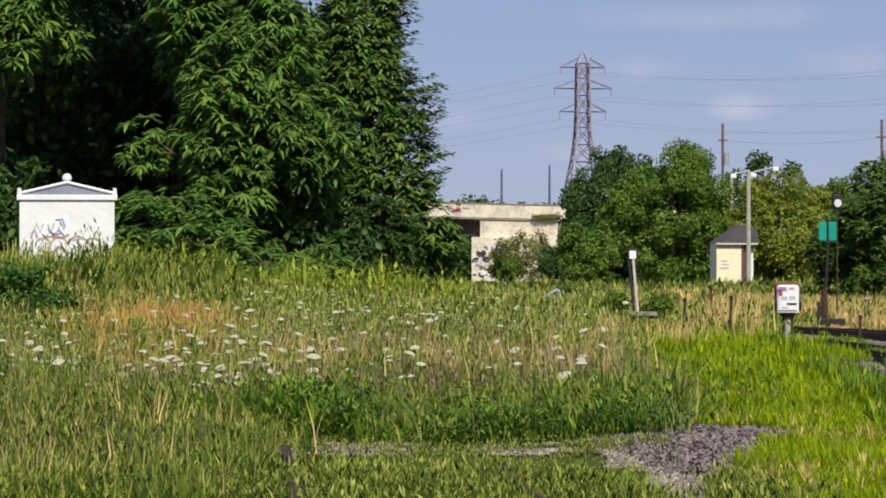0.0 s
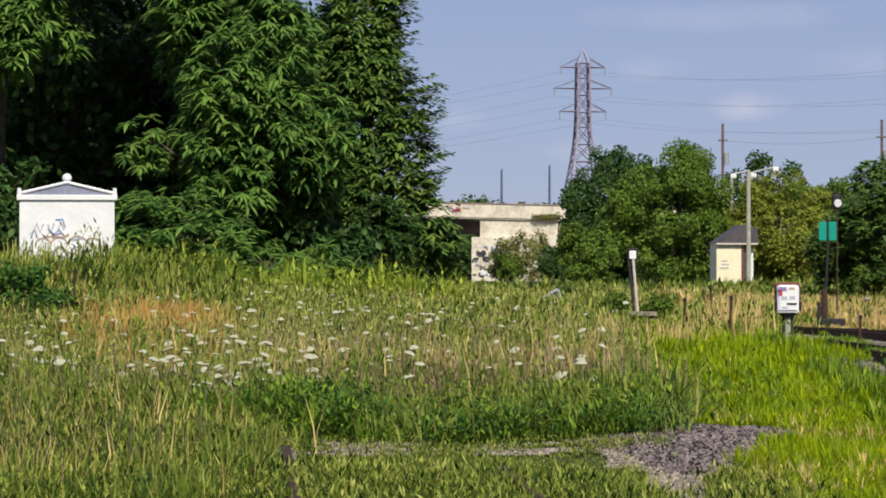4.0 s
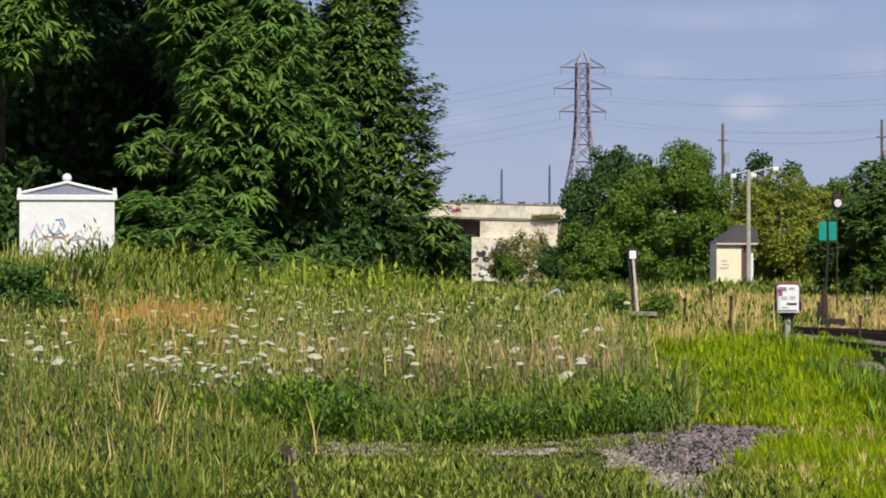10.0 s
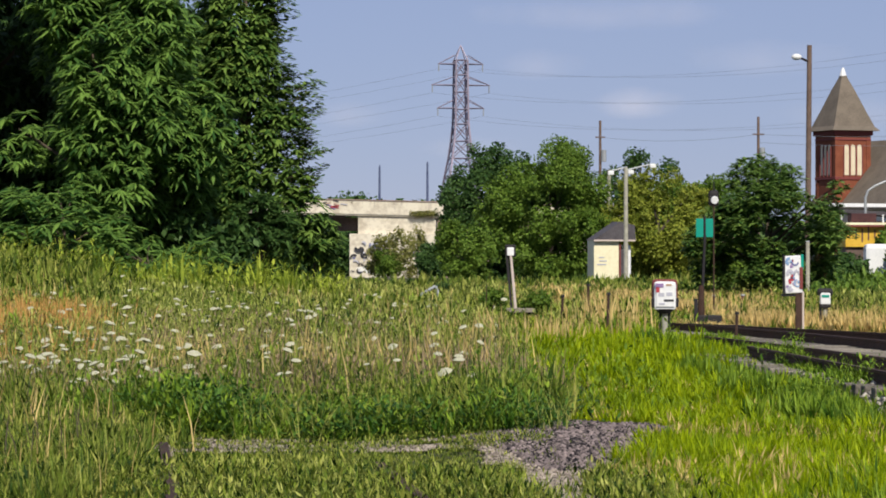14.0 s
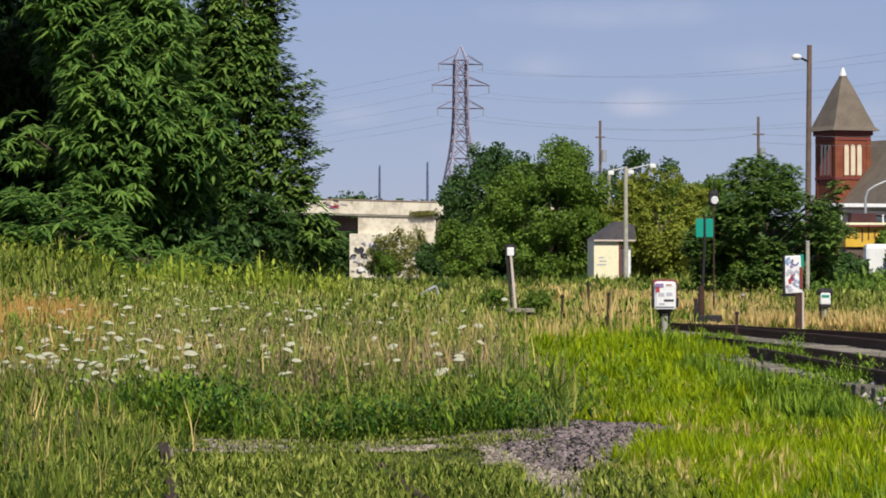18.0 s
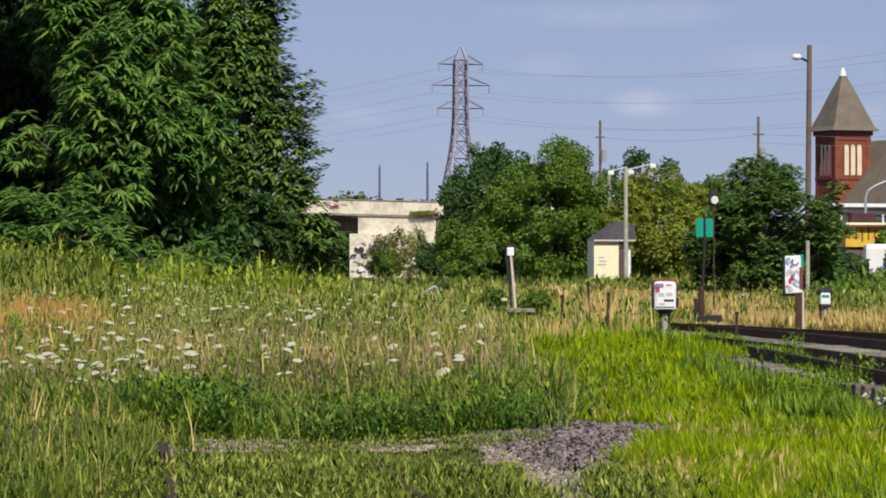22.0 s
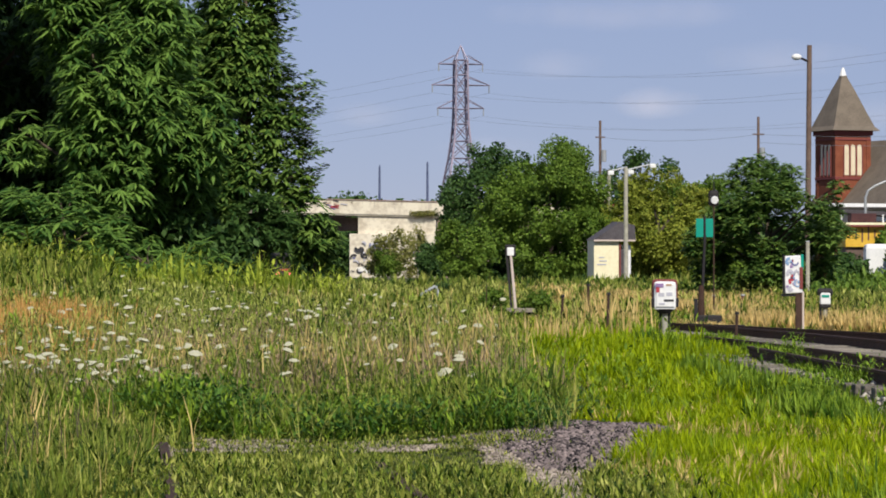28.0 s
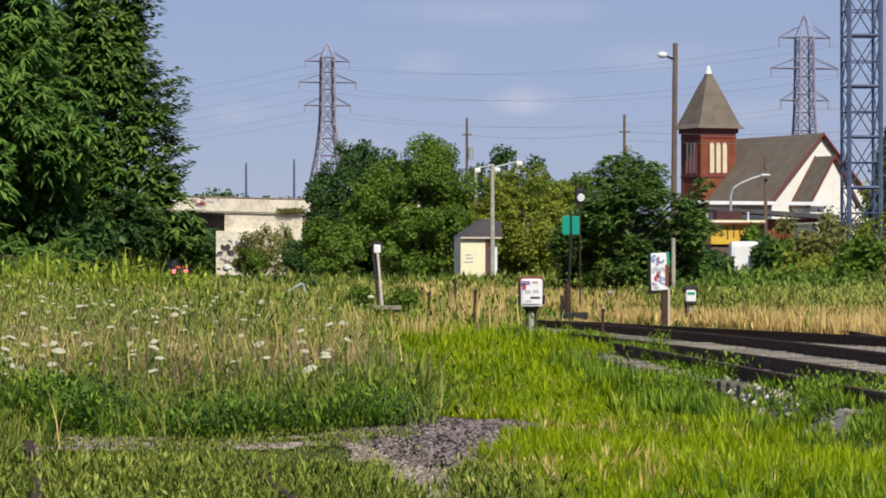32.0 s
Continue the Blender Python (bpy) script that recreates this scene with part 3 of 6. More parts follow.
    x, y = keep(x, y, (x > track_right(y) + 0.5 + 0.8 * blob_noise(x, y, 0.9, 58)) * (x > 5.0) * (0.3 + 0.7 * (blob_noise(x, y, 0.25, 51) > 0.3)) * (1 - 0.85 * east(x, y)))
    n = len(x)
    tall = RNG.uniform(0.25, 0.6, n)
    tufts("dry_grass", x, y, tall, y * RNG.uniform(0.0003, 0.0006, n), tall * RNG.uniform(0.15, 0.5, n), 7, M_STRAW, "golden dry grass beyond the tracks")
    x, y = scatter(9000, 76, 190, 78, 195)
    x, y = keep(x, y, east(x, y) * (0.3 + 0.7 * blob_noise(x, y, 0.4, 53)) + 0.06 * (blob_noise(x, y, 0.5, 54) > 0.6))
    n = len(x)
    tall = RNG.uniform(0.2, 0.75, n) * (0.3 + 0.9 * blob_noise(x, y, 0.5, 55)) * np.where(y > 125, 1.5, 1.0)
    half = n // 2
    k = np.argsort(-y)
    x, y, tall = x[k], y[k], tall[k]
    leafy("east_weeds", x[:half], y[:half], tall[:half], y[:half] * RNG.uniform(0.0014, 0.0028, half), 14, M_MIDLEAF, "rough green weeds beyond the tracks", rise=(-0.4, 1.8))
    leafy("east_weeds", x[half:], y[half:], tall[half:], y[half:] * RNG.uniform(0.0012, 0.0024, n - half), 14, M_PALEWEED, "rough pale green and tan weeds beyond the tracks", slim=(0.05, 0.13), rise=(-0.3, 2.4))
    x, y = scatter(5000, 66, 125, 100, 195)
    x, y = keep(x, y, (x > track_right(y) + 1.5) * (0.1 + 0.8 * (blob_noise(x, y, 0.4, 56) > 0.55)))
    n = len(x)
    leafy("east_weeds", x, y, RNG.uniform(0.2, 0.55, n), y * RNG.uniform(0.0013, 0.0026, n), 13, M_WEED, "olive weeds among the dry grass", slim=(0.05, 0.13), rise=(-0.3, 2.4))
    x, y = scatter(30000, 78, 260, -60, 195)
    x, y = keep(x, y, (0.1 + 0.9 * (blob_noise(x, y, 0.16, 61) > 0.45)) * (1 - 0.85 * (x > 6) * (y < 125) * (x / y < 0.112)))
    n = len(x)
    tall = RNG.uniform(0.2, 0.65, n) * (0.4 + 1.0 * blob_noise(x, y, 0.5, 62)) * np.where(y > 150, 1.5, 1.0)
    tufts("meadow_grass", x, y, tall, y * RNG.uniform(0.0006, 0.0014, n), tall * RNG.uniform(0.3, 0.8, n), 7, M_MEADOW, "far pale green rough grass")
    x, y = scatter(9000, 84, 190, -150, 120)
    x, y = keep(x, y, np.where(blob_noise(x, y, 0.3, 97) > 0.5, 0.8, 0.15) * west(x, y) * (growth(x, y) > 0.9))
    n = len(x)
    leafy("pale_weeds", x, y, RNG.uniform(0.3, 0.75, n), y * RNG.uniform(0.0011, 0.0022, n), 13, M_PALEWEED, "far pale yellow-green weeds", slim=(0.06, 0.15), rise=(-0.2, 2.0))
    x, y = scatter(3600, 84, 200, 10, 66)
    x, y = keep(x, y, np.where(blob_noise(x, y, 0.25, 98) > 0.55, 0.8, 0.1))
    n = len(x)
    tufts("dry_grass", x, y, RNG.uniform(0.3, 0.8, n), y * RNG.uniform(0.0005, 0.001, n), RNG.uniform(0.1, 0.3, n), 6, M_STRAW, "tan dry grass along the line")


zones()


# ---- trees ----
def frames_for(way):
    """Side and normal vectors for many directions."""
    up = np.tile([0.0, 0.0, 1.0], (len(way), 1))
    b = np.cross(way, up)
    b /= np.linalg.norm(b, axis=1, keepdims=True) + 1e-9
    return b, np.cross(b, way)


def unit(v):
    return v / (np.linalg.norm(v, axis=1, keepdims=True) + 1e-9)


def shell_points(lobes, n, rng, inner=0.55):
    """Points in the outer part of a union of ellipsoids, and their outward way. Lobes: x, y, z, rx, ry, rz."""
    lobes = np.asarray(lobes, float)
    w = (lobes[:, 3] * lobes[:, 5]) ** 0.8
    k = rng.choice(len(lobes), n, p=w / w.sum())
    d = unit(rng.normal(size=(n, 3)))
    r = rng.uniform(inner, 1.0, n)[:, None]
    p = lobes[k, :3] + d * r * lobes[k, 3:]
    return p, unit(d / lobes[k, 3:])


def fronds(name, p, way, length, wide, droop, material, parent, rng):
    """Long drooping feather leaves, each folded along its midrib."""
    n = len(p)
    down = np.array([0, 0, 1.0])
    b, _ = frames_for(way)
    L = (length * rng.uniform(0.65, 1.2, n))[:, None]
    dr = (droop * rng.uniform(0.5, 1.5, n))[:, None]
    at_t = lambda t: p + way * L * t - down * L * dr * t * t
    cols = [p]
    for t, k in ((0.32, 1.0), (0.68, 0.85)):
        q = at_t(t)
        side = b * L * wide * k * rng.uniform(0.7, 1.2, (n, 1))
        cols += [q - side - down * L * 0.07, q, q + side - down * L * 0.07]
    cols.append(at_t(1.0))
    v = np.stack(cols, 1).reshape(-1, 3)
    i = np.arange(n)[:, None] * 8
    tri = np.concatenate([i + np.array([[0, 1, 2]]), i + np.array([[0, 2, 3]]), i + np.array([[4, 7, 5]]), i + np.array([[5, 7, 6]])])
    quad = np.concatenate([i + np.array([[1, 4, 5, 2]]), i + np.array([[2, 5, 6, 3]])])
    return from_arrays(name, v, [tri, quad], material, parent)


def rosettes(p, out, k, rng):
    """k leaf starts round each branch tip."""
    n = len(p)
    q = np.repeat(p, k, 0)
    a = rng.uniform(0, 6.283, n * k)
    ring = np.stack([np.cos(a), np.sin(a), rng.uniform(-0.1, 0.75, n * k)], 1)
    o = unit(np.repeat(out, k, 0) * [0.45, 0.45, 0.25] + ring)
    q = q + rng.uniform(-0.06, 0.06, (n * k, 3))
    return q, o


def simple_leaves(name, p, out, size, per, material, parent, rng, spread=1.0):
    """Clumps of single leaves round each point, tilted to face out and up."""
    n = len(p)
    q = np.repeat(p, per, 0) + rng.uniform(-1, 1, size=(n * per, 3)) * size * 2.4 * spread
    o = unit(np.repeat(out, per, 0) + rng.normal(size=(n * per, 3)) * 0.55 + [0, 0, 0.35])
    a = unit(np.cross(o, rng.normal(size=(n * per, 3))))
    c = np.cross(o, a)
    s = (size * rng.uniform(0.6, 1.3, n * per))[:, None]
    v = np.stack([q - a * s, q + c * s * 0.55 - o * s * 0.15, q + a * s, q - c * s * 0.55 - o * s * 0.15], 1).reshape(-1, 3)
    m = n * per
    return from_arrays(name, v, [np.arange(m * 4).reshape(m, 4)], material, parent)


def trunk_and_limbs(root, lobes, base, r, rng):
    """A tapered leaning trunk and a limb into each lobe."""
    bm = B()
    top = max(l[2] for l in lobes)
    prev = Vector((0, 0, -0.3))
    for i in range(1, 5):
        nxt = Vector((rng.normal() * 0.12 * i * r * 4, rng.normal() * 0.12 * i * r * 4, (top - base[2]) * i / 4))
        rod(bm, prev, nxt, r * (1 - 0.2 * (i - 1)), r * (1 - 0.2 * i), 10)
        prev = nxt
    part("trunk", bm, M_BARK, root)
    for l in lobes:
        bm = B()
        tip = Vector((l[0] - base[0], l[1] - base[1], l[2] - base[2] + l[5] * 0.4))
        start = Vector((0, 0, max(0.4, (l[2] - base[2]) * 0.55)))
        mid = start.lerp(tip, 0.5) + Vector((0, 0, 0.2 * l[5]))
        rod(bm, start, mid, r * 0.45, r * 0.3, 7)
        rod(bm, mid, tip, r * 0.3, r * 0.1, 7)
        part("limb", bm, M_BARK, root)


def tree(label, base, lobes, clumps, leaf, material, seed, per=9, r=0.15, compound=0, inner=0.55, name="tree", category="tree", droop=0.5, wide=0.12):
    """lobes: ellipsoids relative to the base."""
    rng = np.random.default_rng(seed)
    bx, by = base
    bz = float(height(bx, by))
    root = empty(name, bx, by, bz)
    trunk_and_limbs(root, [tuple(l) for l in lobes[:14]], (0, 0, 0), r, rng)
    p, out = shell_points(lobes, clumps, rng, inner)
    p[:, 2] = np.maximum(p[:, 2], 0.1)
    if compound:
        p, out = rosettes(p, out, per, rng)
        fronds("crown", p, out, leaf, wide, droop, material, root, rng)
    else:
        simple_leaves("crown", p, out, leaf, per, material, root, rng)
    return tagged(root, label, category, group="trees")


def crown_lobes(rx, rz, z0, n, seed, ry=None, size=(0.14, 0.3), bulge=1.16):
    """Many uneven lobes filling a rounded crown of half-width rx from z0 to z0 + 2 rz."""
    rng = np.random.default_rng(seed)
    out = [(0, 0, z0 + rz, rx * 0.62, (ry or rx) * 0.62, rz * 0.72)]
    for i in range(n):
        d = rng.normal(size=3)
        d /= np.linalg.norm(d)
        k = rng.uniform(*size)
        f = (1 - k) * rng.uniform(0.82, bulge)
        out.append((d[0] * rx * f, d[1] * (ry or rx) * f, z0 + rz + d[2] * rz * f, rx * k, (ry or rx) * k, rz * k * 0.85))
    return out


def edge_sprays(root):
    """Leafy twigs reaching out of the east side of a crown, with sky between them."""
    rng = np.random.default_rng(31)
    n = 120
    z = 3.2 + 7.2 * (np.arange(n) + rng.uniform(-0.5, 0.5, n)) / n
    reach = np.interp(z, [3.2, 4.2, 5.5, 6.9, 7.4, 7.8, 8.4, 9.3, 10.4], [2.45, 2.7, 2.6, 2.45, 2.1, 1.45, 1.6, 1.8, 1.4])
    x = reach - 1.15 * rng.random(n) ** 1.2
    tip = np.stack([x, rng.uniform(-0.5, 0.3, n), z], 1)
    back = np.stack([rng.uniform(0.5, 0.9, n), np.zeros(n), rng.uniform(0.05, 0.5, n)], 1)
    for q, b in zip(tip, back):
        part("twig", rod(B(), tuple(q - b), tuple(q), 0.018, 0.006, 5), M_BARK, root)
    k = 7
    t = np.tile(np.linspace(0, 0.85, k), n)[:, None]
    p = np.repeat(tip, k, 0) - t * np.repeat(back, k, 0) + rng.normal(size=(n * k, 3)) * 0.035
    p, out = rosettes(p, np.tile([0.7, -0.2, 0.1], (n * k, 1)), 4, rng)
    fronds("spray", p, out, 0.25, 0.27, 0.3, M_MAPLE, root, rng)


def plantings():
    AIL = "tall tree with drooping feathery green leaves on the bank"
    EDGE = [(1.25, 0, 2.0, 1.2, 1.0, 0.9), (1.3, 0.2, 3.3, 0.7, 0.8, 0.5), (1.0, 0.1, 4.1, 0.7, 0.7, 0.6), (0.8, 0.1, 4.9, 0.6, 0.7, 0.5), (2.0, 0, 3.0, 0.7, 0.6, 0.6), (2.3, 0, 2.2, 0.8, 0.6, 0.7), (1.6, 0, 3.9, 0.6, 0.6, 0.5), (1.5, 0, 4.8, 0.5, 0.5, 0.45), (1.4, 0, 5.8, 0.5, 0.5, 0.5), (1.2, 0, 6.8, 0.45, 0.5, 0.4)]
    big = dict(compound=1, per=14, inner=0.8, droop=0.65)
    # unseen upper lobes, added to throw shade on the gap behind
    SHADE_LOBES = [(-2.6, 0.5, 12.0, 2.0, 1.6, 1.4), (-0.6, 0.2, 13.2, 1.9, 1.6, 1.5), (-4.2, 0.8, 13.4, 1.9, 1.6, 1.6), (-2.2, 0, 15.2, 2.2, 1.8, 1.4), (-4.5, -1.0, 12.0, 1.8, 1.5, 1.2), (-2.4, -1.2, 11.8, 1.8, 1.4, 1.1)]
    tree(AIL, (-9.8, 104), crown_lobes(3.5, 5.8, 0.0, 44, 1, size=(0.16, 0.32)) + SHADE_LOBES, 2400, 0.46, M_AILAN, 11, r=0.22, **big)
    ragged = tree("tall tree with dark green leaves and a ragged open edge", (-6.3, 107), [(l[0] - 0.3, *l[1:]) for l in crown_lobes(1.45, 5.6, 1.4, 44, 2, size=(0.14, 0.28))] + EDGE, 1900, 0.36, M_MAPLE, 12, r=0.16, per=10, inner=0.6, compound=1, droop=0.6, wide=0.16)
    edge_sprays(ragged)
    tree(AIL, (-17.4, 101), crown_lobes(3.2, 4.0, 5.0, 34, 3) + [(2.7, 0, 9.9, 1.5, 1.2, 0.75), (1.6, 0, 9.6, 1.4, 1.2, 0.7)], 1250, 0.46, M_AILAN, 13, r=0.2, **big)
    # added tree: its unseen dense crown blocks the sun from the trees behind
    tree("tall dark tree added to shade the bank, crown out of view", (-17.6, 105.0), [(l[0] + 4.0, l[1] + 1.0, *l[2:]) for l in crown_lobes(7.0, 6.0, 10.8, 50, 33, ry=2.2, size=(0.2, 0.36))], 1900, 0.3, M_DARKLEAF, 34, per=10, r=0.25)
    tree("low dark shrub under the trees", (-6.6, 103), crown_lobes(1.1, 1.1, 0.0, 14, 8), 420, 0.14, M_DARKLEAF, 18, per=12, r=0.05, name="shrub", category="shrub")
    tree("low dark shrub under the trees", (-9.5, 106), crown_lobes(3.0, 1.6, 0.0, 20, 9), 900, 0.16, M_DARKLEAF, 19, per=12, r=0.05, name="shrub", category="shrub")
    tree("dense dark green tree in the shade of the bank", (-17.5, 116), crown_lobes(7.0, 6.6, 0.0, 30, 4), 2800, 0.2, M_DARKLEAF, 14, per=12, r=0.3)
    tree("dense dark green tree behind the bank", (-9.6, 114), crown_lobes(3.4, 5.4, 1.0, 26, 5), 2000, 0.2, M_DARKLEAF, 15, per=12, r=0.3)
    tree("dense dark green tree behind the bank", (-16.0, 125), crown_lobes(8.5, 6.0, 0.0, 24, 44), 900, 0.55, M_DARKLEAF, 45, per=10, r=0.3)
    tree("low dark shrub under the trees", (-4.1, 108), crown_lobes(0.95, 0.75, 1.25, 14, 6), 260, 0.3, M_MAPLE, 16, per=10, r=0.03, compound=1, name="shrub", category="shrub")
    tree("low dark shrub under the trees", (-5.8, 106), crown_lobes(1.3, 1.2, 1.4, 14, 66), 260, 0.32, M_DARKLEAF, 66, per=11, r=0.04, compound=1, name="shrub", category="shrub")
    tree("low green shrub under the trees", (-8.5, 99), crown_lobes(2.6, 0.9, 0.0, 16, 7), 160, 0.4, M_AILAN, 17, per=9, r=0.05, compound=1, name="shrub", category="shrub")
    tree("leafy green shrub under the tall trees", (-11.2, 99.6), crown_lobes(2.4, 1.7, 0.0, 20, 10), 260, 0.5, M_AILAN, 20, per=11, r=0.06, compound=1, name="shrub", category="shrub")
    tree("low dark shrub under the trees", (-17.6, 101), crown_lobes(2.2, 2.0, 0.2, 16, 67), 700, 0.15, M_DARKLEAF, 68, per=12, r=0.05, name="shrub", category="shrub")
    # far trees round the bridge
    SHOULDER = [(-2.9, 0, 10.4, 1.9, 1.6, 1.3), (2.2, 0, 12.2, 1.8, 1.6, 1.4), (0.9, 0, 13.2, 1.4, 1.3, 1.0), (4.4, 0, 9.2, 1.6, 1.5, 1.6), (-4.6, 0, 7.8, 1.6, 1.5, 1.6), (4.9, 0, 5.4, 1.4, 1.5, 1.5)]
    tree("broad green tree beside the bridge", (10.4, 330), crown_lobes(6.0, 6.5, 0.0, 85, 21, size=(0.12, 0.26), bulge=1.28) + SHOULDER, 3600, 0.17, M_MIDLEAF, 21, per=16, r=0.4, inner=0.86)
    tree("dark green tree behind the broad one", (4.5, 350), crown_lobes(4.8, 6.6, 0.4, 64, 22, size=(0.12, 0.28), bulge=1.28) + [(0.9, 0, 12.6, 1.7, 1.6, 1.1), (2.8, 0, 12.4, 1.6, 1.6, 1.1), (-1.6, 0, 11.2, 1.6, 1.6, 1.2), (-3.0, 0, 9.0, 1.4, 1.4, 1.6)], 2300, 0.19, M_DARKLEAF, 22, per=14, r=0.35, inner=0.86)
    tree("round bush beside the bridge pier", (2.0, 300), crown_lobes(2.6, 3.1, 0, 44, 23, size=(0.14, 0.32), bulge=1.25), 1100, 0.15, M_MIDLEAF, 23, per=12, r=0.12, inner=0.7, name="bush", category="bush")
    tree("ragged olive bush growing over the bridge pier", (-7.6, 545), crown_lobes(4.8, 3.8, 0, 46, 24, size=(0.12, 0.3), bulge=1.35), 540, 0.26, M_OLIVE, 24, per=9, r=0.15, inner=0.3, name="bush", category="bush")
    tree("sparse green bush growing over the bridge pier", (-8.8, 541), crown_lobes(2.4, 2.4, 0, 24, 37, size=(0.16, 0.36), bulge=1.3), 330, 0.22, M_MIDLEAF, 37, per=9, r=0.1, inner=0.3, name="bush", category="bush")
    tree("sparse brown-green creeper on the bridge pier", (-4.2, 552), crown_lobes(1.7, 3.0, 3.0, 20, 36, size=(0.2, 0.45)), 110, 0.22, M_OLIVE, 36, per=8, r=0.1, inner=0.2, name="bush", category="bush")
    for i, (x, y, rx, rz) in enumerate([(-24, 640, 6, 5.7), (-35, 645, 7, 5.6), (-15, 650, 5, 5.5), (-46, 640, 7, 5.6)]):
        tree("dark tree in the shade beyond the bridge", (x, y), crown_lobes(rx, rz, 0, 20, 90 + i), 700, 0.5, M_DARKLEAF, 95 + i, per=10, r=0.3)
    tree("low bush beside the bridge pier", (-1.0, 500), crown_lobes(3.0, 2.6, 0, 30, 34), 900, 0.24, M_DARKLEAF, 34, per=10, r=0.15, name="bush", category="bush")
    tree("yellowish green tree behind the hut", (21.0, 330), crown_lobes(5.4, 5.3, 0, 75, 25, size=(0.12, 0.28), bulge=1.3), 2600, 0.17, M_YELLEAF, 25, per=13, r=0.3, inner=0.84)
    tree("green tree behind the hut", (26.5, 345), crown_lobes(6.0, 5.4, 0, 75, 26, size=(0.12, 0.28), bulge=1.3), 2400, 0.18, M_MIDLEAF, 26, per=12, r=0.3, inner=0.84)
    tree("dark tree on the skyline", (24.4, 420), crown_lobes(6.4, 7.0, 0.8, 46, 27, size=(0.12, 0.26), bulge=1.3), 1300, 0.26, M_DARKLEAF, 27, per=12, r=0.3)
    tree("dense dark green maple beside the pole", (13.1, 137), crown_lobes(3.1, 2.8, 0.1, 75, 28, size=(0.1, 0.24), bulge=1.3) + [(-2.3, 0, 1.5, 0.8, 0.9, 1.2), (-1.9, 0, 3.3, 0.8, 0.9, 0.9), (2.2, 0, 1.5, 0.9, 1, 1.3), (0.2, 0, 4.8, 1.1, 1, 0.9), (-2.6, 0, 2.6, 0.5, 0.5, 0.5), (2.4, 0, 3.2, 0.7, 0.7, 0.8)], 3600, 0.26, M_MAPLE, 28, per=9, r=0.16, inner=0.55, compound=1, droop=0.4, wide=0.24)
    tree("dark tree top beyond the bridge", (-20.5, 790), crown_lobes(5.0, 10.3, 0, 20, 130), 500, 0.6, M_DARKLEAF, 131, per=9, r=0.3)
    tree("dark tree top beyond the bridge", (-4.0, 790), crown_lobes(5.0, 10.2, 0, 20, 132), 500, 0.6, M_DARKLEAF, 133, per=9, r=0.3)
    tree("ragged brown-green creeper over the parapet", (-3.2, 565.3), crown_lobes(2.7, 0.28, 10.4, 16, 134, ry=0.5), 130, 0.16, M_OLIVE, 135, per=6, r=0.004, name="creeper", category="creeper")
    for i, x in enumerate((4.5, 12.0, 19.5, 27.0, 34.0)):
        tree("low dark hedge at the foot of the trees", (x, 352 + 4 * (i % 2)), crown_lobes(5.0, 1.3, -0.3, 16, 140 + i), 520, 0.26, M_DARKLEAF, 150 + i, per=10, r=0.05, name="hedge", category="hedge")
    # low growth towards the church
    for i, (x, y, rx, rz, m) in enumerate([(21.3, 178, 0.9, 1.0, M_DARKLEAF), (27.5, 186, 1.7, 1.0, M_YELLEAF), (28.4, 172, 1.5, 1.5, M_MIDLEAF), (25.9, 197, 0.6, 2.0, M_MIDLEAF), (26.5, 194, 0.9, 1.6, M_DARKLEAF), (27.4, 193, 1.0, 1.5, M_MIDLEAF), (28.6, 191, 1.1, 1.7, M_OLIVE), (30.0, 180, 1.9, 1.35, M_MIDLEAF),
                                           (31.9, 192, 2.0, 1.5, M_OLIVE), (34.3, 190, 1.9, 2.2, M_YELLEAF), (38.6, 225, 2.3, 3.6, M_YELLEAF), (30.3, 150, 2.6, 0.9, M_MIDLEAF), (26.4, 150, 1.8, 0.6, M_OLIVE), (34.6, 176, 1.6, 1.5, M_MIDLEAF)]):
        tree("ragged olive green bush near the church", (x, y), crown_lobes(rx, rz, 0, 20, 40 + i), 420, 0.16, m, 50 + i, per=10, r=0.06, name="bush", category="bush")
    for i, (x, y, rx, rz) in enumerate([(29.8, 196, 1.5, 2.3), (31.6, 204, 1.7, 2.6), (28.2, 200, 1.2, 1.9), (33.4, 198, 1.6, 2.2)]):
        tree("sparse tan and green scrub before the house", (x, y), crown_lobes(rx, rz, 0.2, 20, 240 + i, bulge=1.35), 110, 0.14, (M_OLIVE, M_YELLEAF)[i % 2], 250 + i, per=8, r=0.05, inner=0.2, name="bush", category="bush")
    tree("dark conifer behind the mast", (37.6, 215), crown_lobes(1.9, 4.6, 1.0, 30, 60), 800, 0.2, M_DARKLEAF, 61, per=10, r=0.12)
    # hedge row added to make the shaded gap under the trees dark
    for i in range(9):
        tree("low dark hedge added for the shade beyond the bridge", (-104 + 11.5 * i, 690), crown_lobes(7, 3.2, -1.0, 14, 110 + i), 420, 0.6, M_DARKLEAF, 120 + i, per=9, r=0.2, name="hedge", category="hedge")
    # treeline along the horizon
    rng = random.Random(4)
    for i in range(22):
        x = -150 + i * 16 + rng.uniform(-4, 4)
        tree("distant dark green tree on the skyline", (x, 800 + rng.uniform(-30, 60)), crown_lobes(11, 8 + rng.uniform(-1.5, 2), 0, 14, 70 + i), 260, 1.1, M_DARKLEAF, 80 + i, per=8, r=0.5)


plantings()


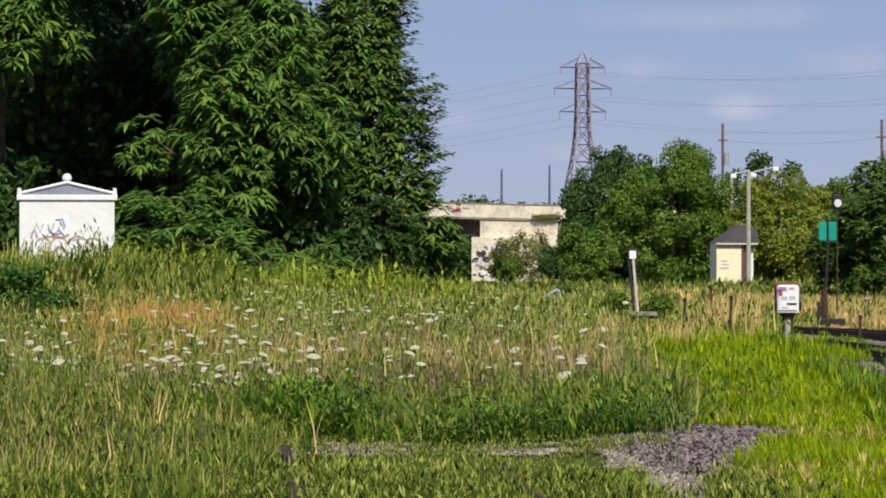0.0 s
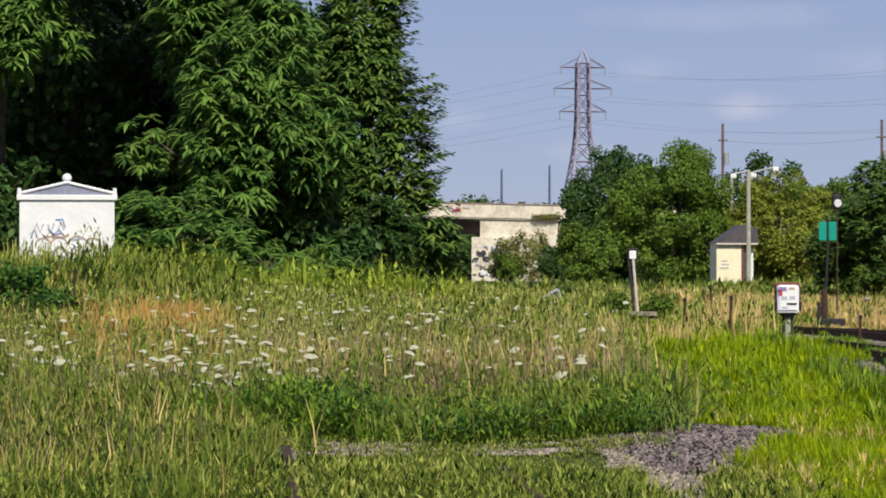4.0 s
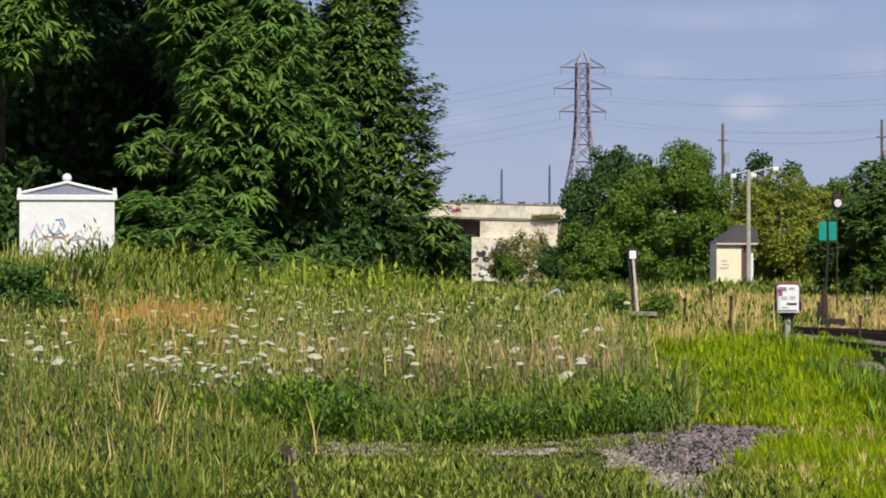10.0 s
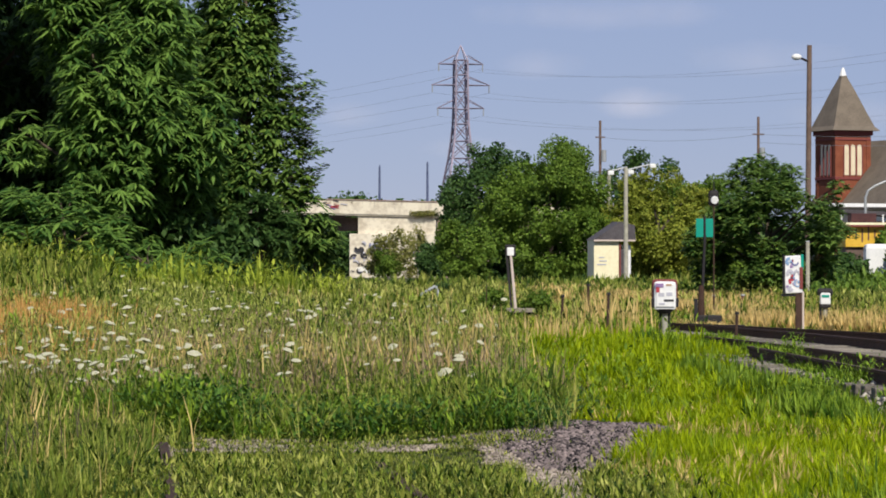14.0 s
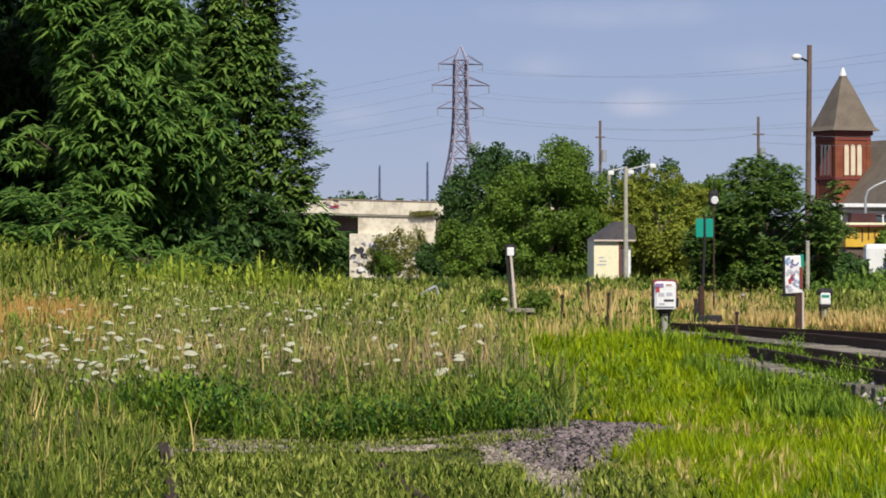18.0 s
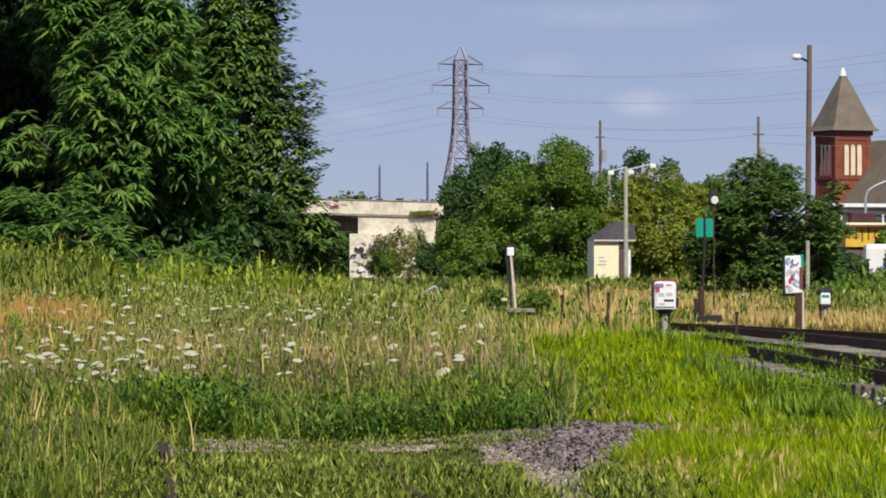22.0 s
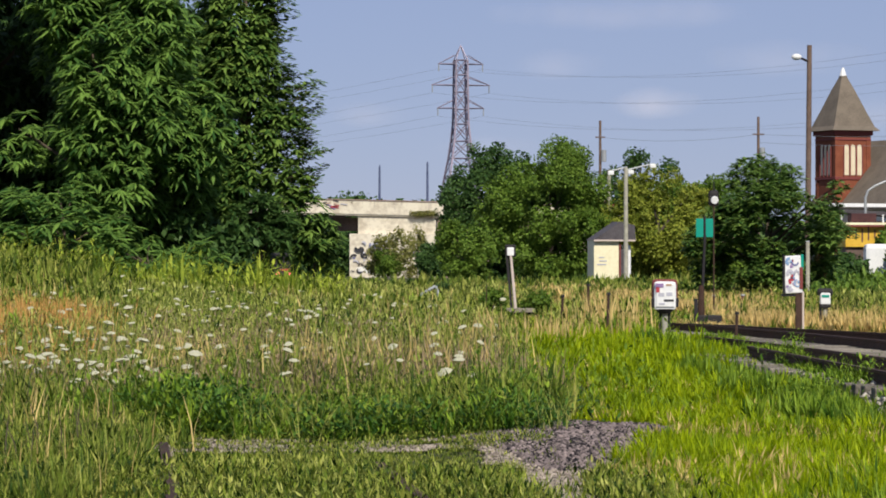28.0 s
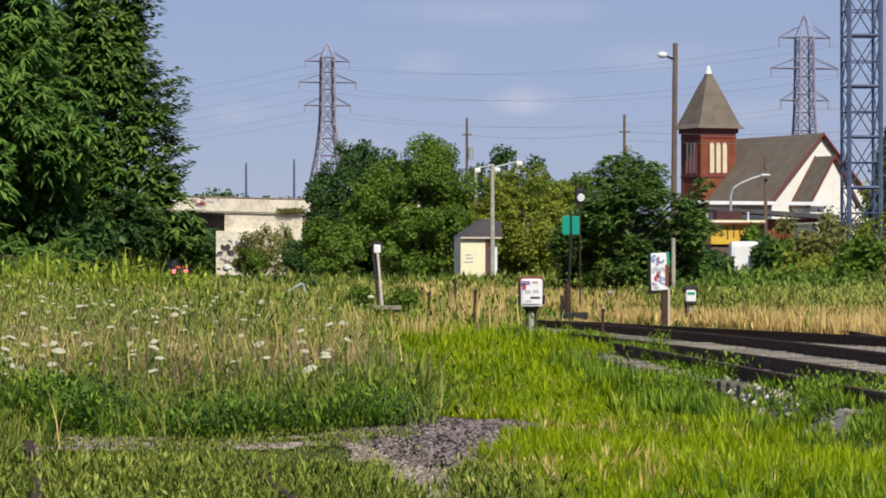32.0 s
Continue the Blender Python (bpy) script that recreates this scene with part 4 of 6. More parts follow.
def painted_stroke(root, points, wide, y, material, thick=0.02):
    """A flat painted line along points of an upright wall."""
    bm = B()
    vs = []
    for i, (a, b) in enumerate(points):
        c, d = points[min(i + 1, len(points) - 1)], points[max(i - 1, 0)]
        t = Vector((c[0] - d[0], c[1] - d[1])).normalized()
        vs.append([bm.verts.new((a - t.y * wide * k, yy, b + t.x * wide * k)) for yy in (y, y + thick) for k in (-0.5, 0.5)])
    for p, q in zip(vs, vs[1:]):
        bm.faces.new((p[0], q[0], q[1], p[1]))
        bm.faces.new((p[2], p[3], q[3], q[2]))
        bm.faces.new((p[0], p[2], q[2], q[0]))
        bm.faces.new((p[1], q[1], q[3], p[3]))
    bm.faces.new((vs[0][0], vs[0][1], vs[0][3], vs[0][2]))
    bm.faces.new((vs[-1][0], vs[-1][2], vs[-1][3], vs[-1][1]))
    bmesh.ops.recalc_face_normals(bm, faces=bm.faces[:])
    part("graffiti_stroke", bm, material, root)


# ---- white signal bungalow on the bank ----
def bungalow():
    x, y = -13.28, 90.0
    z = 0.93
    root = empty("signal_hut", x, y, z, 8.6)
    w, dp, h = 2.5, 2.0, 2.5
    part("wall", box(B(), 0, 0, h / 2, w, dp, h, bevel=0.03), M_WHITE, root)
    part("cornice", box(B(), 0, 0, h + 0.07, w + 0.14, dp + 0.14, 0.14, bevel=0.02), M_WHITE, root)
    bm = B()
    prism(bm, [(-w / 2, h + 0.14), (w / 2, h + 0.14), (0, h + 0.46)], -dp / 2, dp / 2)
    part("roof", bm, M_ROOFMETAL, root, "blue-grey metal hipped roof")
    for s in (-1, 1):
        part("ridge_strip", rod(B(), (0, -dp / 2 - 0.02, h + 0.47), (s * w / 2, -dp / 2 - 0.02, h + 0.18), 0.04), M_WHITE, root)
        part("corner_knob", rod(B(), (s * (w / 2), -dp / 2, h + 0.12), (s * (w / 2), -dp / 2, h + 0.32), 0.07, 0.05), M_WHITE, root)
    bm = rod(B(), (0, -0.2, h + 0.4), (0, -0.2, h + 0.55), 0.1)
    bmesh.ops.create_uvsphere(bm, u_segments=12, v_segments=8, radius=0.13, matrix=Matrix.Translation((0, -0.2, h + 0.6)))
    part("vent", bm, M_WHITE, root, "round white roof vent")
    def scrawl(points, wide, material):
        painted_stroke(root, points, wide, -dp / 2 - 0.022, material)

    bow = lambda cx, cz, rx, rz, a0, a1: [(cx + rx * math.cos(radians(a0 + (a1 - a0) * i / 10)), cz + rz * math.sin(radians(a0 + (a1 - a0) * i / 10))) for i in range(11)]
    for cx, r in ((-0.62, 0.2), (-0.2, 0.22), (0.28, 0.26), (0.68, 0.2)):
        scrawl(bow(cx, 1.32, r, r * 0.9, 10, 185), 0.035, M_SCRAWL[3])
        scrawl(bow(cx, 0.98, r * 0.8, 0.3, 60, 300), 0.03, M_SCRAWL[4])
    for pts in ([(-0.86, 1.7), (-0.8, 1.9), (-0.7, 1.66), (-0.62, 1.88)], [(-0.5, 1.86), (-0.42, 1.66), (-0.34, 1.9)], [(-0.24, 1.7), (-0.16, 1.94), (-0.08, 1.74)]):
        scrawl(pts, 0.045, M_SCRAWL[4])
    scrawl([(-0.6, 1.55), (-0.1, 1.52), (0.05, 1.6)], 0.05, M_SCRAWL[3])
    for pts, k in (([(-0.95, 1.5), (-0.85, 1.75), (-0.78, 1.5)], 0), ([(-0.3, 1.98), (-0.12, 2.0), (-0.05, 1.8)], 5), ([(-0.5, 1.75), (-0.35, 1.6), (-0.2, 1.72), (-0.1, 1.58)], 5), ([(-0.45, 1.66), (-0.3, 1.58), (-0.15, 1.64)], 6), ([(0.5, 1.42), (0.75, 1.22), (0.95, 1.3)], 3), ([(-0.7, 1.2), (-0.4, 1.1), (-0.2, 1.25), (0.1, 1.1)], 3), ([(-0.9, 0.8), (-0.7, 1.1), (-0.6, 0.8)], 0), ([(0.1, 1.45), (0.4, 1.5), (0.6, 1.4)], 4), ([(-0.1, 1.0), (0.2, 0.8), (0.5, 1.0)], 0)):
        scrawl(pts, 0.04, M_SCRAWL[k])
    tagged(root, "white metal signal hut with graffiti and vented roof", "signal hut")


bungalow()


# ---- bridge ----
def bridge():
    root = empty("road_bridge", -1.0, 566, 0.3)
    m = Matrix.Rotation(radians(1.4), 4, "Y")
    # deck and girders are coloured dark in place of the shade beneath
    part("deck", box(B(), -10, 6, 11.6, 122, 12, 0.5, m), M_CONCD, root, "underside of the bridge deck, shade put into its dark colour")
    for y, way in ((-0.1, -1), (12.2, 1)):
        part("parapet", box(B(), -10, y, 11.35, 122, 0.5, 2.3, m), M_PALECONC, root, "pale sunlit concrete parapet")
        part("coping", box(B(), -10, y + way * 0.06, 12.56, 122, 0.72, 0.14, m), M_COPING, root, "stained coping stone")
        part("fascia", box(B(), -10, y - way * 0.12, 10.1, 122, 0.4, 0.3, m), M_CONC, root)
    # dark girder drawn as the shadow line below the parapet
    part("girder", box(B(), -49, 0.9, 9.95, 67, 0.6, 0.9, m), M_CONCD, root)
    part("girder_end", box(B(), -15.4, 6.2, 8.9, 4.1, 5.6, 2.2, bevel=0.05), M_CONCD, root, "girder end on its bearing, shade put into its dark colour")
    part("abutment", box(B(), -6.7, 6, 8.3, 13.0, 11.6, 4.2, bevel=0.1), M_PALECONC, root)
    part("pier_foot", box(B(), -7.4, 5.6, 3.55, 14.4, 12.6, 7.4, bevel=0.1), M_PALECONC, root)
    part("approach_wall", box(B(), 25.0, 6, 4.9, 50, 11.6, 10.4), M_COPING, root, "stained concrete retaining wall of the road approach")
    rng = random.Random(5)
    # painted-out patches, then dark lettering too worn to read
    for i in range(7):
        cx, cz = rng.uniform(-13.9, -9.5), rng.uniform(1.2, 6.4)
        painted_stroke(root, [(cx, cz), (cx + 0.9, cz + rng.uniform(-0.2, 0.2)), (cx + 1.9, cz + rng.uniform(-0.3, 0.3))], rng.uniform(0.7, 1.2), -0.78, M_SCRAWL[4] if i % 3 == 0 else M_SIDING, 0.05)
    for i in range(46):
        cx, cz, r = rng.uniform(-14.0, -8.2), rng.uniform(0.9, 5.6), rng.uniform(0.25, 0.65)
        a0 = rng.uniform(0, 360)
        pts = [(cx + r * math.cos(radians(a0 + 26 * k)), cz + r * 0.9 * math.sin(radians(a0 + 26 * k))) for k in range(4 + i % 6)]
        painted_stroke(root, pts, rng.uniform(0.12, 0.3), -0.85 - 0.05 * (i % 5), M_SCRAWL[(2, 2, 4, 2, 0, 2, 4)[i % 7]], 0.05)
    for i in range(12):
        cx, cz, r = rng.uniform(-5.4, -1.2), rng.uniform(3.0, 6.6), rng.uniform(0.2, 0.5)
        painted_stroke(root, [(cx, cz), (cx + r, cz + r * rng.uniform(-1, 1)), (cx + 1.3 * r, cz + 2 * r * rng.uniform(-1, 1))], rng.uniform(0.14, 0.3), -0.85 - 0.05 * (i % 3), M_SCRAWL[(2, 6, 1, 2, 3, 4)[i % 6]], 0.05)
    for i in range(14):
        cx, cz, a = rng.uniform(-24, -15), rng.uniform(11.5, 13.0), rng.uniform(-0.4, 0.4)
        painted_stroke(root, [(cx, cz), (cx + 0.5, cz + 0.3 * a), (cx + 0.7 + 0.5 * rng.random(), cz + a)], rng.uniform(0.14, 0.34), -0.45 - 0.05 * (i % 3), M_SCRAWL[(1, 2, 3, 1, 6, 4, 2, 3)[i % 8]], 0.05)
    # rain streaks from the coping
    for i in range(26):
        cx = rng.uniform(-22, 0.3)
        z0 = 12.35 - cx * 0.0244
        painted_stroke(root, [(cx, z0), (cx + rng.uniform(-0.05, 0.05), z0 - rng.uniform(0.3, 1.7))], rng.uniform(0.06, 0.2), -0.375, M_CONC, 0.03)
    for lx, h in ((-9.6, 5.8), (-1.6, 6.4)):
        bm = rod(B(), (lx, 0.3, 12.0), (lx, 0.3, 12.6 + h), 0.22, 0.16)
        rod(bm, (lx, 0.3, 12.5 + h), (lx, 3.0, 12.9 + h), 0.12)
        part("lamp_post", bm, M_MAST, root)
    tagged(root, "pale concrete road bridge with graffiti on its abutment", "bridge")


bridge()


# ---- lattice towers ----
def strut(bm, a, b, r):
    rod(bm, a, b, r, r, 4)


def chain(bm, points, r):
    """One square bar bent through points, all in a single skin."""
    rings = [[bm.verts.new((x + a * r, y + b * r, z)) for a, b in ((-1, -1), (1, -1), (1, 1), (-1, 1))] for x, y, z in points]
    for p, q in zip(rings, rings[1:]):
        for j in range(4):
            bm.faces.new((p[j], p[(j + 1) % 4], q[(j + 1) % 4], q[j]))
    bm.faces.new(rings[0][::-1])
    bm.faces.new(rings[-1])


def lattice_tower(x, y, levels, arms, top, rz, r=0.16):
    """levels: (z, half width) from base to shoulder; arms: (z, reach)."""
    root = empty("lattice_tower", x, y, 0.2, rz)
    legs = [B() for _ in range(4)]
    brace = B()
    for (z0, w0), (z1, w1) in zip(levels, levels[1:]):
        for i in range(4):
            c = [(-1, -1), (1, -1), (1, 1), (-1, 1)]
            a, b = c[i], c[(i + 1) % 4]
            strut(brace, (a[0] * w0, a[1] * w0, z0), (b[0] * w1, b[1] * w1, z1), r * 0.6)
            strut(brace, (b[0] * w0, b[1] * w0, z0), (a[0] * w1, a[1] * w1, z1), r * 0.6)
            strut(brace, (a[0] * w1, a[1] * w1, z1), (b[0] * w1, b[1] * w1, z1), r * 0.6)
    for leg, (cx, cy) in zip(legs, [(-1, -1), (1, -1), (1, 1), (-1, 1)]):
        chain(leg, [(cx * w, cy * w, z) for z, w in levels], r)
        part("tower_leg", leg, M_STEEL, root)
    part("bracing", brace, M_STEEL, root)
    z1, w1 = levels[-1]
    bm = B()
    for sx in (-1, 1):
        for sy in (-1, 1):
            strut(bm, (sx * w1, sy * w1, z1), (0, 0, top), r * 0.7)
    part("peak", bm, M_STEEL, root)
    for z, reach in arms:
        for s in (-1, 1):
            bm = B()
            w = w1
            for sy in (-1, 1):
                strut(bm, (s * w, sy * w, z), (s * reach, 0, z), r * 0.7)
                strut(bm, (s * w, sy * w, z + 1.8), (s * reach, 0, z), r * 0.5)
            part("cross_arm", bm, M_STEEL, root)
            bm = rod(B(), (s * reach * 0.97, 0, z), (s * reach * 0.97, 0, z - 1.5), 0.12, 0.12, 6)
            part("insulator", bm, M_GREY, root)
    return tagged(root, "tall grey steel lattice power line tower", "power tower", group="power towers")


lattice_tower(3.6, 690, [(0, 6.0), (6, 5.1), (11.5, 4.25), (16, 3.5), (20, 2.85), (24, 2.15), (27.5, 1.7), (31, 1.38), (34, 1.3), (37.5, 1.25), (41, 1.22), (44.0, 1.2)],
              [(34.2, 4.9), (38.9, 6.1), (43.2, 4.7)], 47.0, 12, 0.17)
lattice_tower(82.1, 560, [(0, 5.5), (5, 4.7), (10, 3.9), (14.5, 3.2), (18, 2.4), (21, 1.85), (24, 1.5), (27, 1.35), (30, 1.3), (33, 1.25), (36, 1.22), (39.5, 1.2)],
              [(29.0, 4.3), (34.3, 6.0), (39.4, 4.6)], 43.3, 12, 0.15)


def signal_mast():
    root = empty("radio_mast", 32.7, 200, 0.2, 4)
    w = 0.95
    legs = [(-w, -w), (w, -w), (w, w), (-w, w)]
    for i, a in enumerate(legs):
        part("mast_leg", rod(B(), (*a, 0), (*a, 27), 0.15 if i < 2 else 0.1, None, 6), M_MAST, root)
    brace = B()
    for k in range(9):
        z0, z1 = k * 3.0, (k + 1) * 3.0
        for i in range(4):
            a, b = legs[i], legs[(i + 1) % 4]
            strut(brace, (*a, z0), (*b, z1), 0.035)
            strut(brace, (*b, z0), (*a, z1), 0.035)
            strut(brace, (*a, (z0 + z1) / 2), (*b, (z0 + z1) / 2), 0.04)
            strut(brace, (*a, z1), (*b, z1), 0.11 if i == 0 else 0.05)
    part("bracing", brace, M_MAST, root)
    tagged(root, "blue-grey steel lattice radio mast", "mast")


signal_mast()


# ---- poles ----
def utility_pole():
    root = empty("utility_pole", 15.15, 141, 0.2)
    part("pole", rod(B(), (0, 0, 0), (0.1, 0, 10.65), 0.135, 0.1, 12), M_POLEWOOD, root)
    bm = rod(B(), (0.1, 0, 9.95), (-0.4, -0.2, 10.15), 0.05)
    part("arm", bm, M_BLACK, root)
    bm = B()
    bmesh.ops.create_uvsphere(bm, u_segments=10, v_segments=6, radius=0.17, matrix=Matrix.Translation((-0.46, -0.2, 10.15)) @ Matrix.Diagonal((1.3, 1, 0.8, 1)))
    part("lamp_head", bm, M_WHITE, root, "white lamp head")
    tagged(root, "weathered brown wooden utility pole with a white lamp", "utility pole")


utility_pole()


def marker_posts():
    for x, y, h, r, m, label in ((14.35, 133.4, 2.4, 0.09, M_PALEPOST, "pale weathered post in front of the maple"), (8.85, 100, 0.55, 0.07, M_OLDRUST, "short rusty marker post in dry grass"), (8.3, 104, 0.45, 0.06, M_OLDRUST, "short rusty marker post in dry grass")):
        root = empty("marker_post", x, y, float(height(x, y)))
        part("shaft", rod(B(), (0, 0, -0.2), (0, 0, h), r, r * 0.9, 8), m, root)
        part("cap", rod(B(), (0, 0, h), (0, 0, h + 0.04), r * 1.1, r * 0.8, 8), M_GREY, root)
        tagged(root, label, "post", group="marker posts")


marker_posts()


def far_pole(x, y, h, arms, can=True, r=0.17):
    root = empty("utility_pole", x, y, 0.2)
    part("pole", rod(B(), (0, 0, 0), (0, 0, h), r, r * 0.75, 8), M_POLEWOOD, root)
    for z, w in arms:
        part("cross_arm", box(B(), 0, -0.2, z, w, 0.12, 0.14), M_POLEWOOD, root)
    if can:
        part("transformer", rod(B(), (0.35, -0.25, h - 4.2), (0.35, -0.25, h - 3.0), 0.28, 0.28, 10), M_GREY, root)
    tagged(root, "distant wooden utility pole with cross arms", "utility pole", group="far poles")


far_pole(16.0, 345, 16.5, [(14.8, 1.0)])
far_pole(30.7, 330, 16.2, [(14.5, 1.1)])
far_pole(27.0, 200, 7.9, [(6.9, 0.9), (6.6, 0.7)], False, 0.12)


def street_lamp():
    root = empty("street_lamp", 24.8, 199, 0.2)
    part("pole", rod(B(), (0, 0, 0), (0, 0, 5.6), 0.1, 0.08, 10), M_GREY, root)
    bm = B()
    pts = [(0, 0, 5.5), (0.15, 0, 5.95), (0.6, 0, 6.25), (1.2, 0, 6.5), (1.8, 0, 6.7)]
    for p, q in zip(pts, pts[1:]):
        rod(bm, p, q, 0.07, 0.07)
    part("arm", bm, M_GREY, root, "curved pale arm")
    part("lamp_head", box(B(), 2.05, 0, 6.72, 0.6, 0.25, 0.16, bevel=0.05), M_GREY, root)
    tagged(root, "grey street lamp with a long curved arm", "street lamp")


street_lamp()


def yard_lamps():
    root = empty("yard_lamp", 12.84, 238, 0.2)
    part("pole", rod(B(), (0, 0, 0), (0, 0, 8.5), 0.17, 0.14, 10), M_PALEPOST, root)
    bm = rod(B(), (-1.1, 0, 8.25), (0.1, 0, 8.5), 0.06)
    rod(bm, (0.0, 0, 8.3), (1.9, 0, 8.75), 0.06)
    part("arm", bm, M_GREY, root)
    for lx, lz in ((1.9, 8.6), (0.35, 8.15), (-1.05, 8.1)):
        bm = box(B(), lx, 0, lz, 0.42, 0.3, 0.3, bevel=0.08)
        part("lamp_head", bm, M_WHITE, root)
    tagged(root, "wooden yard pole with several lamp heads on arms", "yard lamp")
    root = empty("short_pole", 16.45, 336, 0.2)
    part("pole", rod(B(), (0, 0, 0), (0, 0, 11.2), 0.22, 0.18, 8), M_PALEPOST, root)
    tagged(root, "pale wooden pole beside the yard lamp", "pole")


yard_lamps()


# ---- hut ----
def hut():
    root = empty("track_hut", 11.95, 250, 0.2, 9)
    part("fascia", box(B(), 0.4, -1.52, 3.46, 3.1, 0.06, 0.12), M_PINKPOST, root, "pale fascia board")
    part("wall", box(B(), -0.15, 0, 1.75, 1.85, 2.4, 3.5), M_CREAM, root, "cream painted wall with faded lettering")
    bm = prism(B(), [(-1.15, 3.5), (2.0, 3.5), (1.9, 4.6), (0.85, 4.85)], -1.5, 1.5)
    part("roof", bm, M_DARKROOF, root, "dark grey hipped roof")
    # solid dark box stands for the unlit inside of the doorway
    part("door", box(B(), 1.0, -0.9, 1.45, 0.36, 0.5, 2.7), M_DARKROOF, root, "open doorway, its shade drawn as a solid dark box")
    part("door_frame", box(B(), 0.86, -1.24, 1.65, 0.12, 0.08, 3.2), M_TRIM, root)
    part("lean_to", box(B(), 1.5, -0.4, 1.6, 0.5, 0.9, 3.1), M_WHITE, root)
    for i in range(3):
        part("sign_bar", box(B(), -0.5 + 0.1 * (i % 2), -1.22, 1.7 + 0.26 * i, 0.7 - 0.15 * i, 0.02, 0.08), M_SCRAWL[4], root)
    tagged(root, "small cream trackside hut with a dark roof", "hut")


hut()


# ---- trackside equipment ----
def disc_stand():
    root = empty("switch_stand", 2.05, 96, 0.3)
    part("mast", rod(B(), (0, 0, 0.1), (-0.13, 0, 1.6), 0.045, 0.04), M_PINKPOST, root, "pale weathered mast")
    part("mast_back", box(B(), -0.1, 0.05, 0.85, 0.07, 0.05, 1.6, Matrix.Rotation(radians(-5), 4, "Y")), M_BLACK, root)
    part("target", box(B(), -0.14, 0, 1.72, 0.2, 0.08, 0.24, bevel=0.03), M_WHITE, root, "white target plate")
    part("target_frame", box(B(), -0.14, 0.05, 1.74, 0.3, 0.05, 0.36, bevel=0.03), M_BLACK, root)
    part("base_plate", box(B(), -0.02, 0, 0.06, 1.1, 1.3, 0.12, bevel=0.02), M_TIE, root)
    part("base_block", box(B(), 0.02, 0.05, -0.1, 0.8, 1.0, 0.24), M_BLACK, root)
    tagged(root, "switch stand with white target on a leaning mast", "switch stand")


def control_box():
    root = empty("control_box", 3.86, 59, 0.3)
    part("post", rod(B(), (0, 0, -0.3), (0, 0, 0.5), 0.05, 0.05, 12), M_PALEPOST, root, "pale metal post")
    for s in (-1, 1):
        part("conduit", rod(B(), (s * 0.09, 0.03, -0.25), (s * 0.075, 0.02, 0.5), 0.022, 0.022, 8), M_BLACK, root)
        part("latch", box(B(), s * 0.21, -0.03, 0.63, 0.05, 0.12, 0.16, bevel=0.015), M_BLACK, root)
    case = part("case", box(B(), 0, 0, 0.75, 0.39, 0.24, 0.5, bevel=0.065), M_WHITE, root, "white metal case with rounded corners")
    part("door", box(B(), 0, -0.128, 0.76, 0.31, 0.02, 0.4, bevel=0.008), M_WHITE, case)
    part("rim", box(B(), 0, 0.06, 0.79, 0.45, 0.16, 0.5, bevel=0.07), M_TRIM, root, "dark red rim behind the case")
    part("skirt", rod(B(), (0, 0, 0.44), (0, 0, 0.52), 0.1, 0.17, 12), M_BLACK, root)
    for i, (a, b, w, h, k) in enumerate([(-0.1, 0.93, 0.14, 0.07, 6), (-0.13, 0.86, 0.06, 0.1, 1), (0.06, 0.94, 0.1, 0.04, 3), (-0.07, 0.77, 0.1, 0.06, 4), (0.07, 0.78, 0.1, 0.06, 4), (0.06, 0.67, 0.17, 0.035, 2), (-0.06, 0.61, 0.1, 0.03, 4)]):
        part("sticker", box(B(), a, -0.142, b, w, 0.006, h), M_SCRAWL[k], root)
    tagged(root, "white trackside control box on a metal post", "control box")


def green_stand():
    root = empty("switch_stand", 5.86, 76.6, 0.3)
    part("mast", rod(B(), (-0.02, 0, 0.2), (0.06, 0, 2.0), 0.035, 0.03), M_BLACK, root)
    part("lower_mast", rod(B(), (-0.03, 0, 0.0), (-0.02, 0, 0.85), 0.085, 0.06), M_RUST, root)
    for s in (-1, 1):
        bm = box(B(), 0.05 + s * 0.11, 0, 2.15, 0.17, 0.02, 0.42, bevel=0.008)
        part("target_blade", bm, M_GREEN, root, "green target blade")
    part("spindle", rod(B(), (0.05, 0, 1.9), (0.05, 0, 2.42), 0.03), M_BLACK, root)
    part("base", box(B(), 0.12, 0, 0.08, 0.6, 0.5, 0.2, bevel=0.03), M_BLACK, root)
    part("lever", box(B(), -0.16, -0.2, 0.3, 0.08, 0.1, 0.5), M_BLACK, root)
    tagged(root, "tall rusty switch stand with green target blades", "switch stand")


def lamp_signal():
    root = empty("signal_lamp", 6.79, 85, 0.3)
    part("mast", rod(B(), (0, 0, 0), (0, 0, 2.9), 0.018), M_RUST, root)
    part("hood", box(B(), 0, 0.03, 3.0, 0.26, 0.12, 0.42, bevel=0.09), M_BLACK, root, "dark oblong hood")
    part("finial", rod(B(), (0, 0, 3.2), (0, 0, 3.4), 0.02, 0.012), M_BLACK, root)
    part("lens", rod(B(), (0.02, -0.02, 2.95), (0.02, -0.07, 2.94), 0.1, 0.09, 14), M_WHITE, root, "white round lens")
    tagged(root, "slim signal mast with a round white lens", "signal")


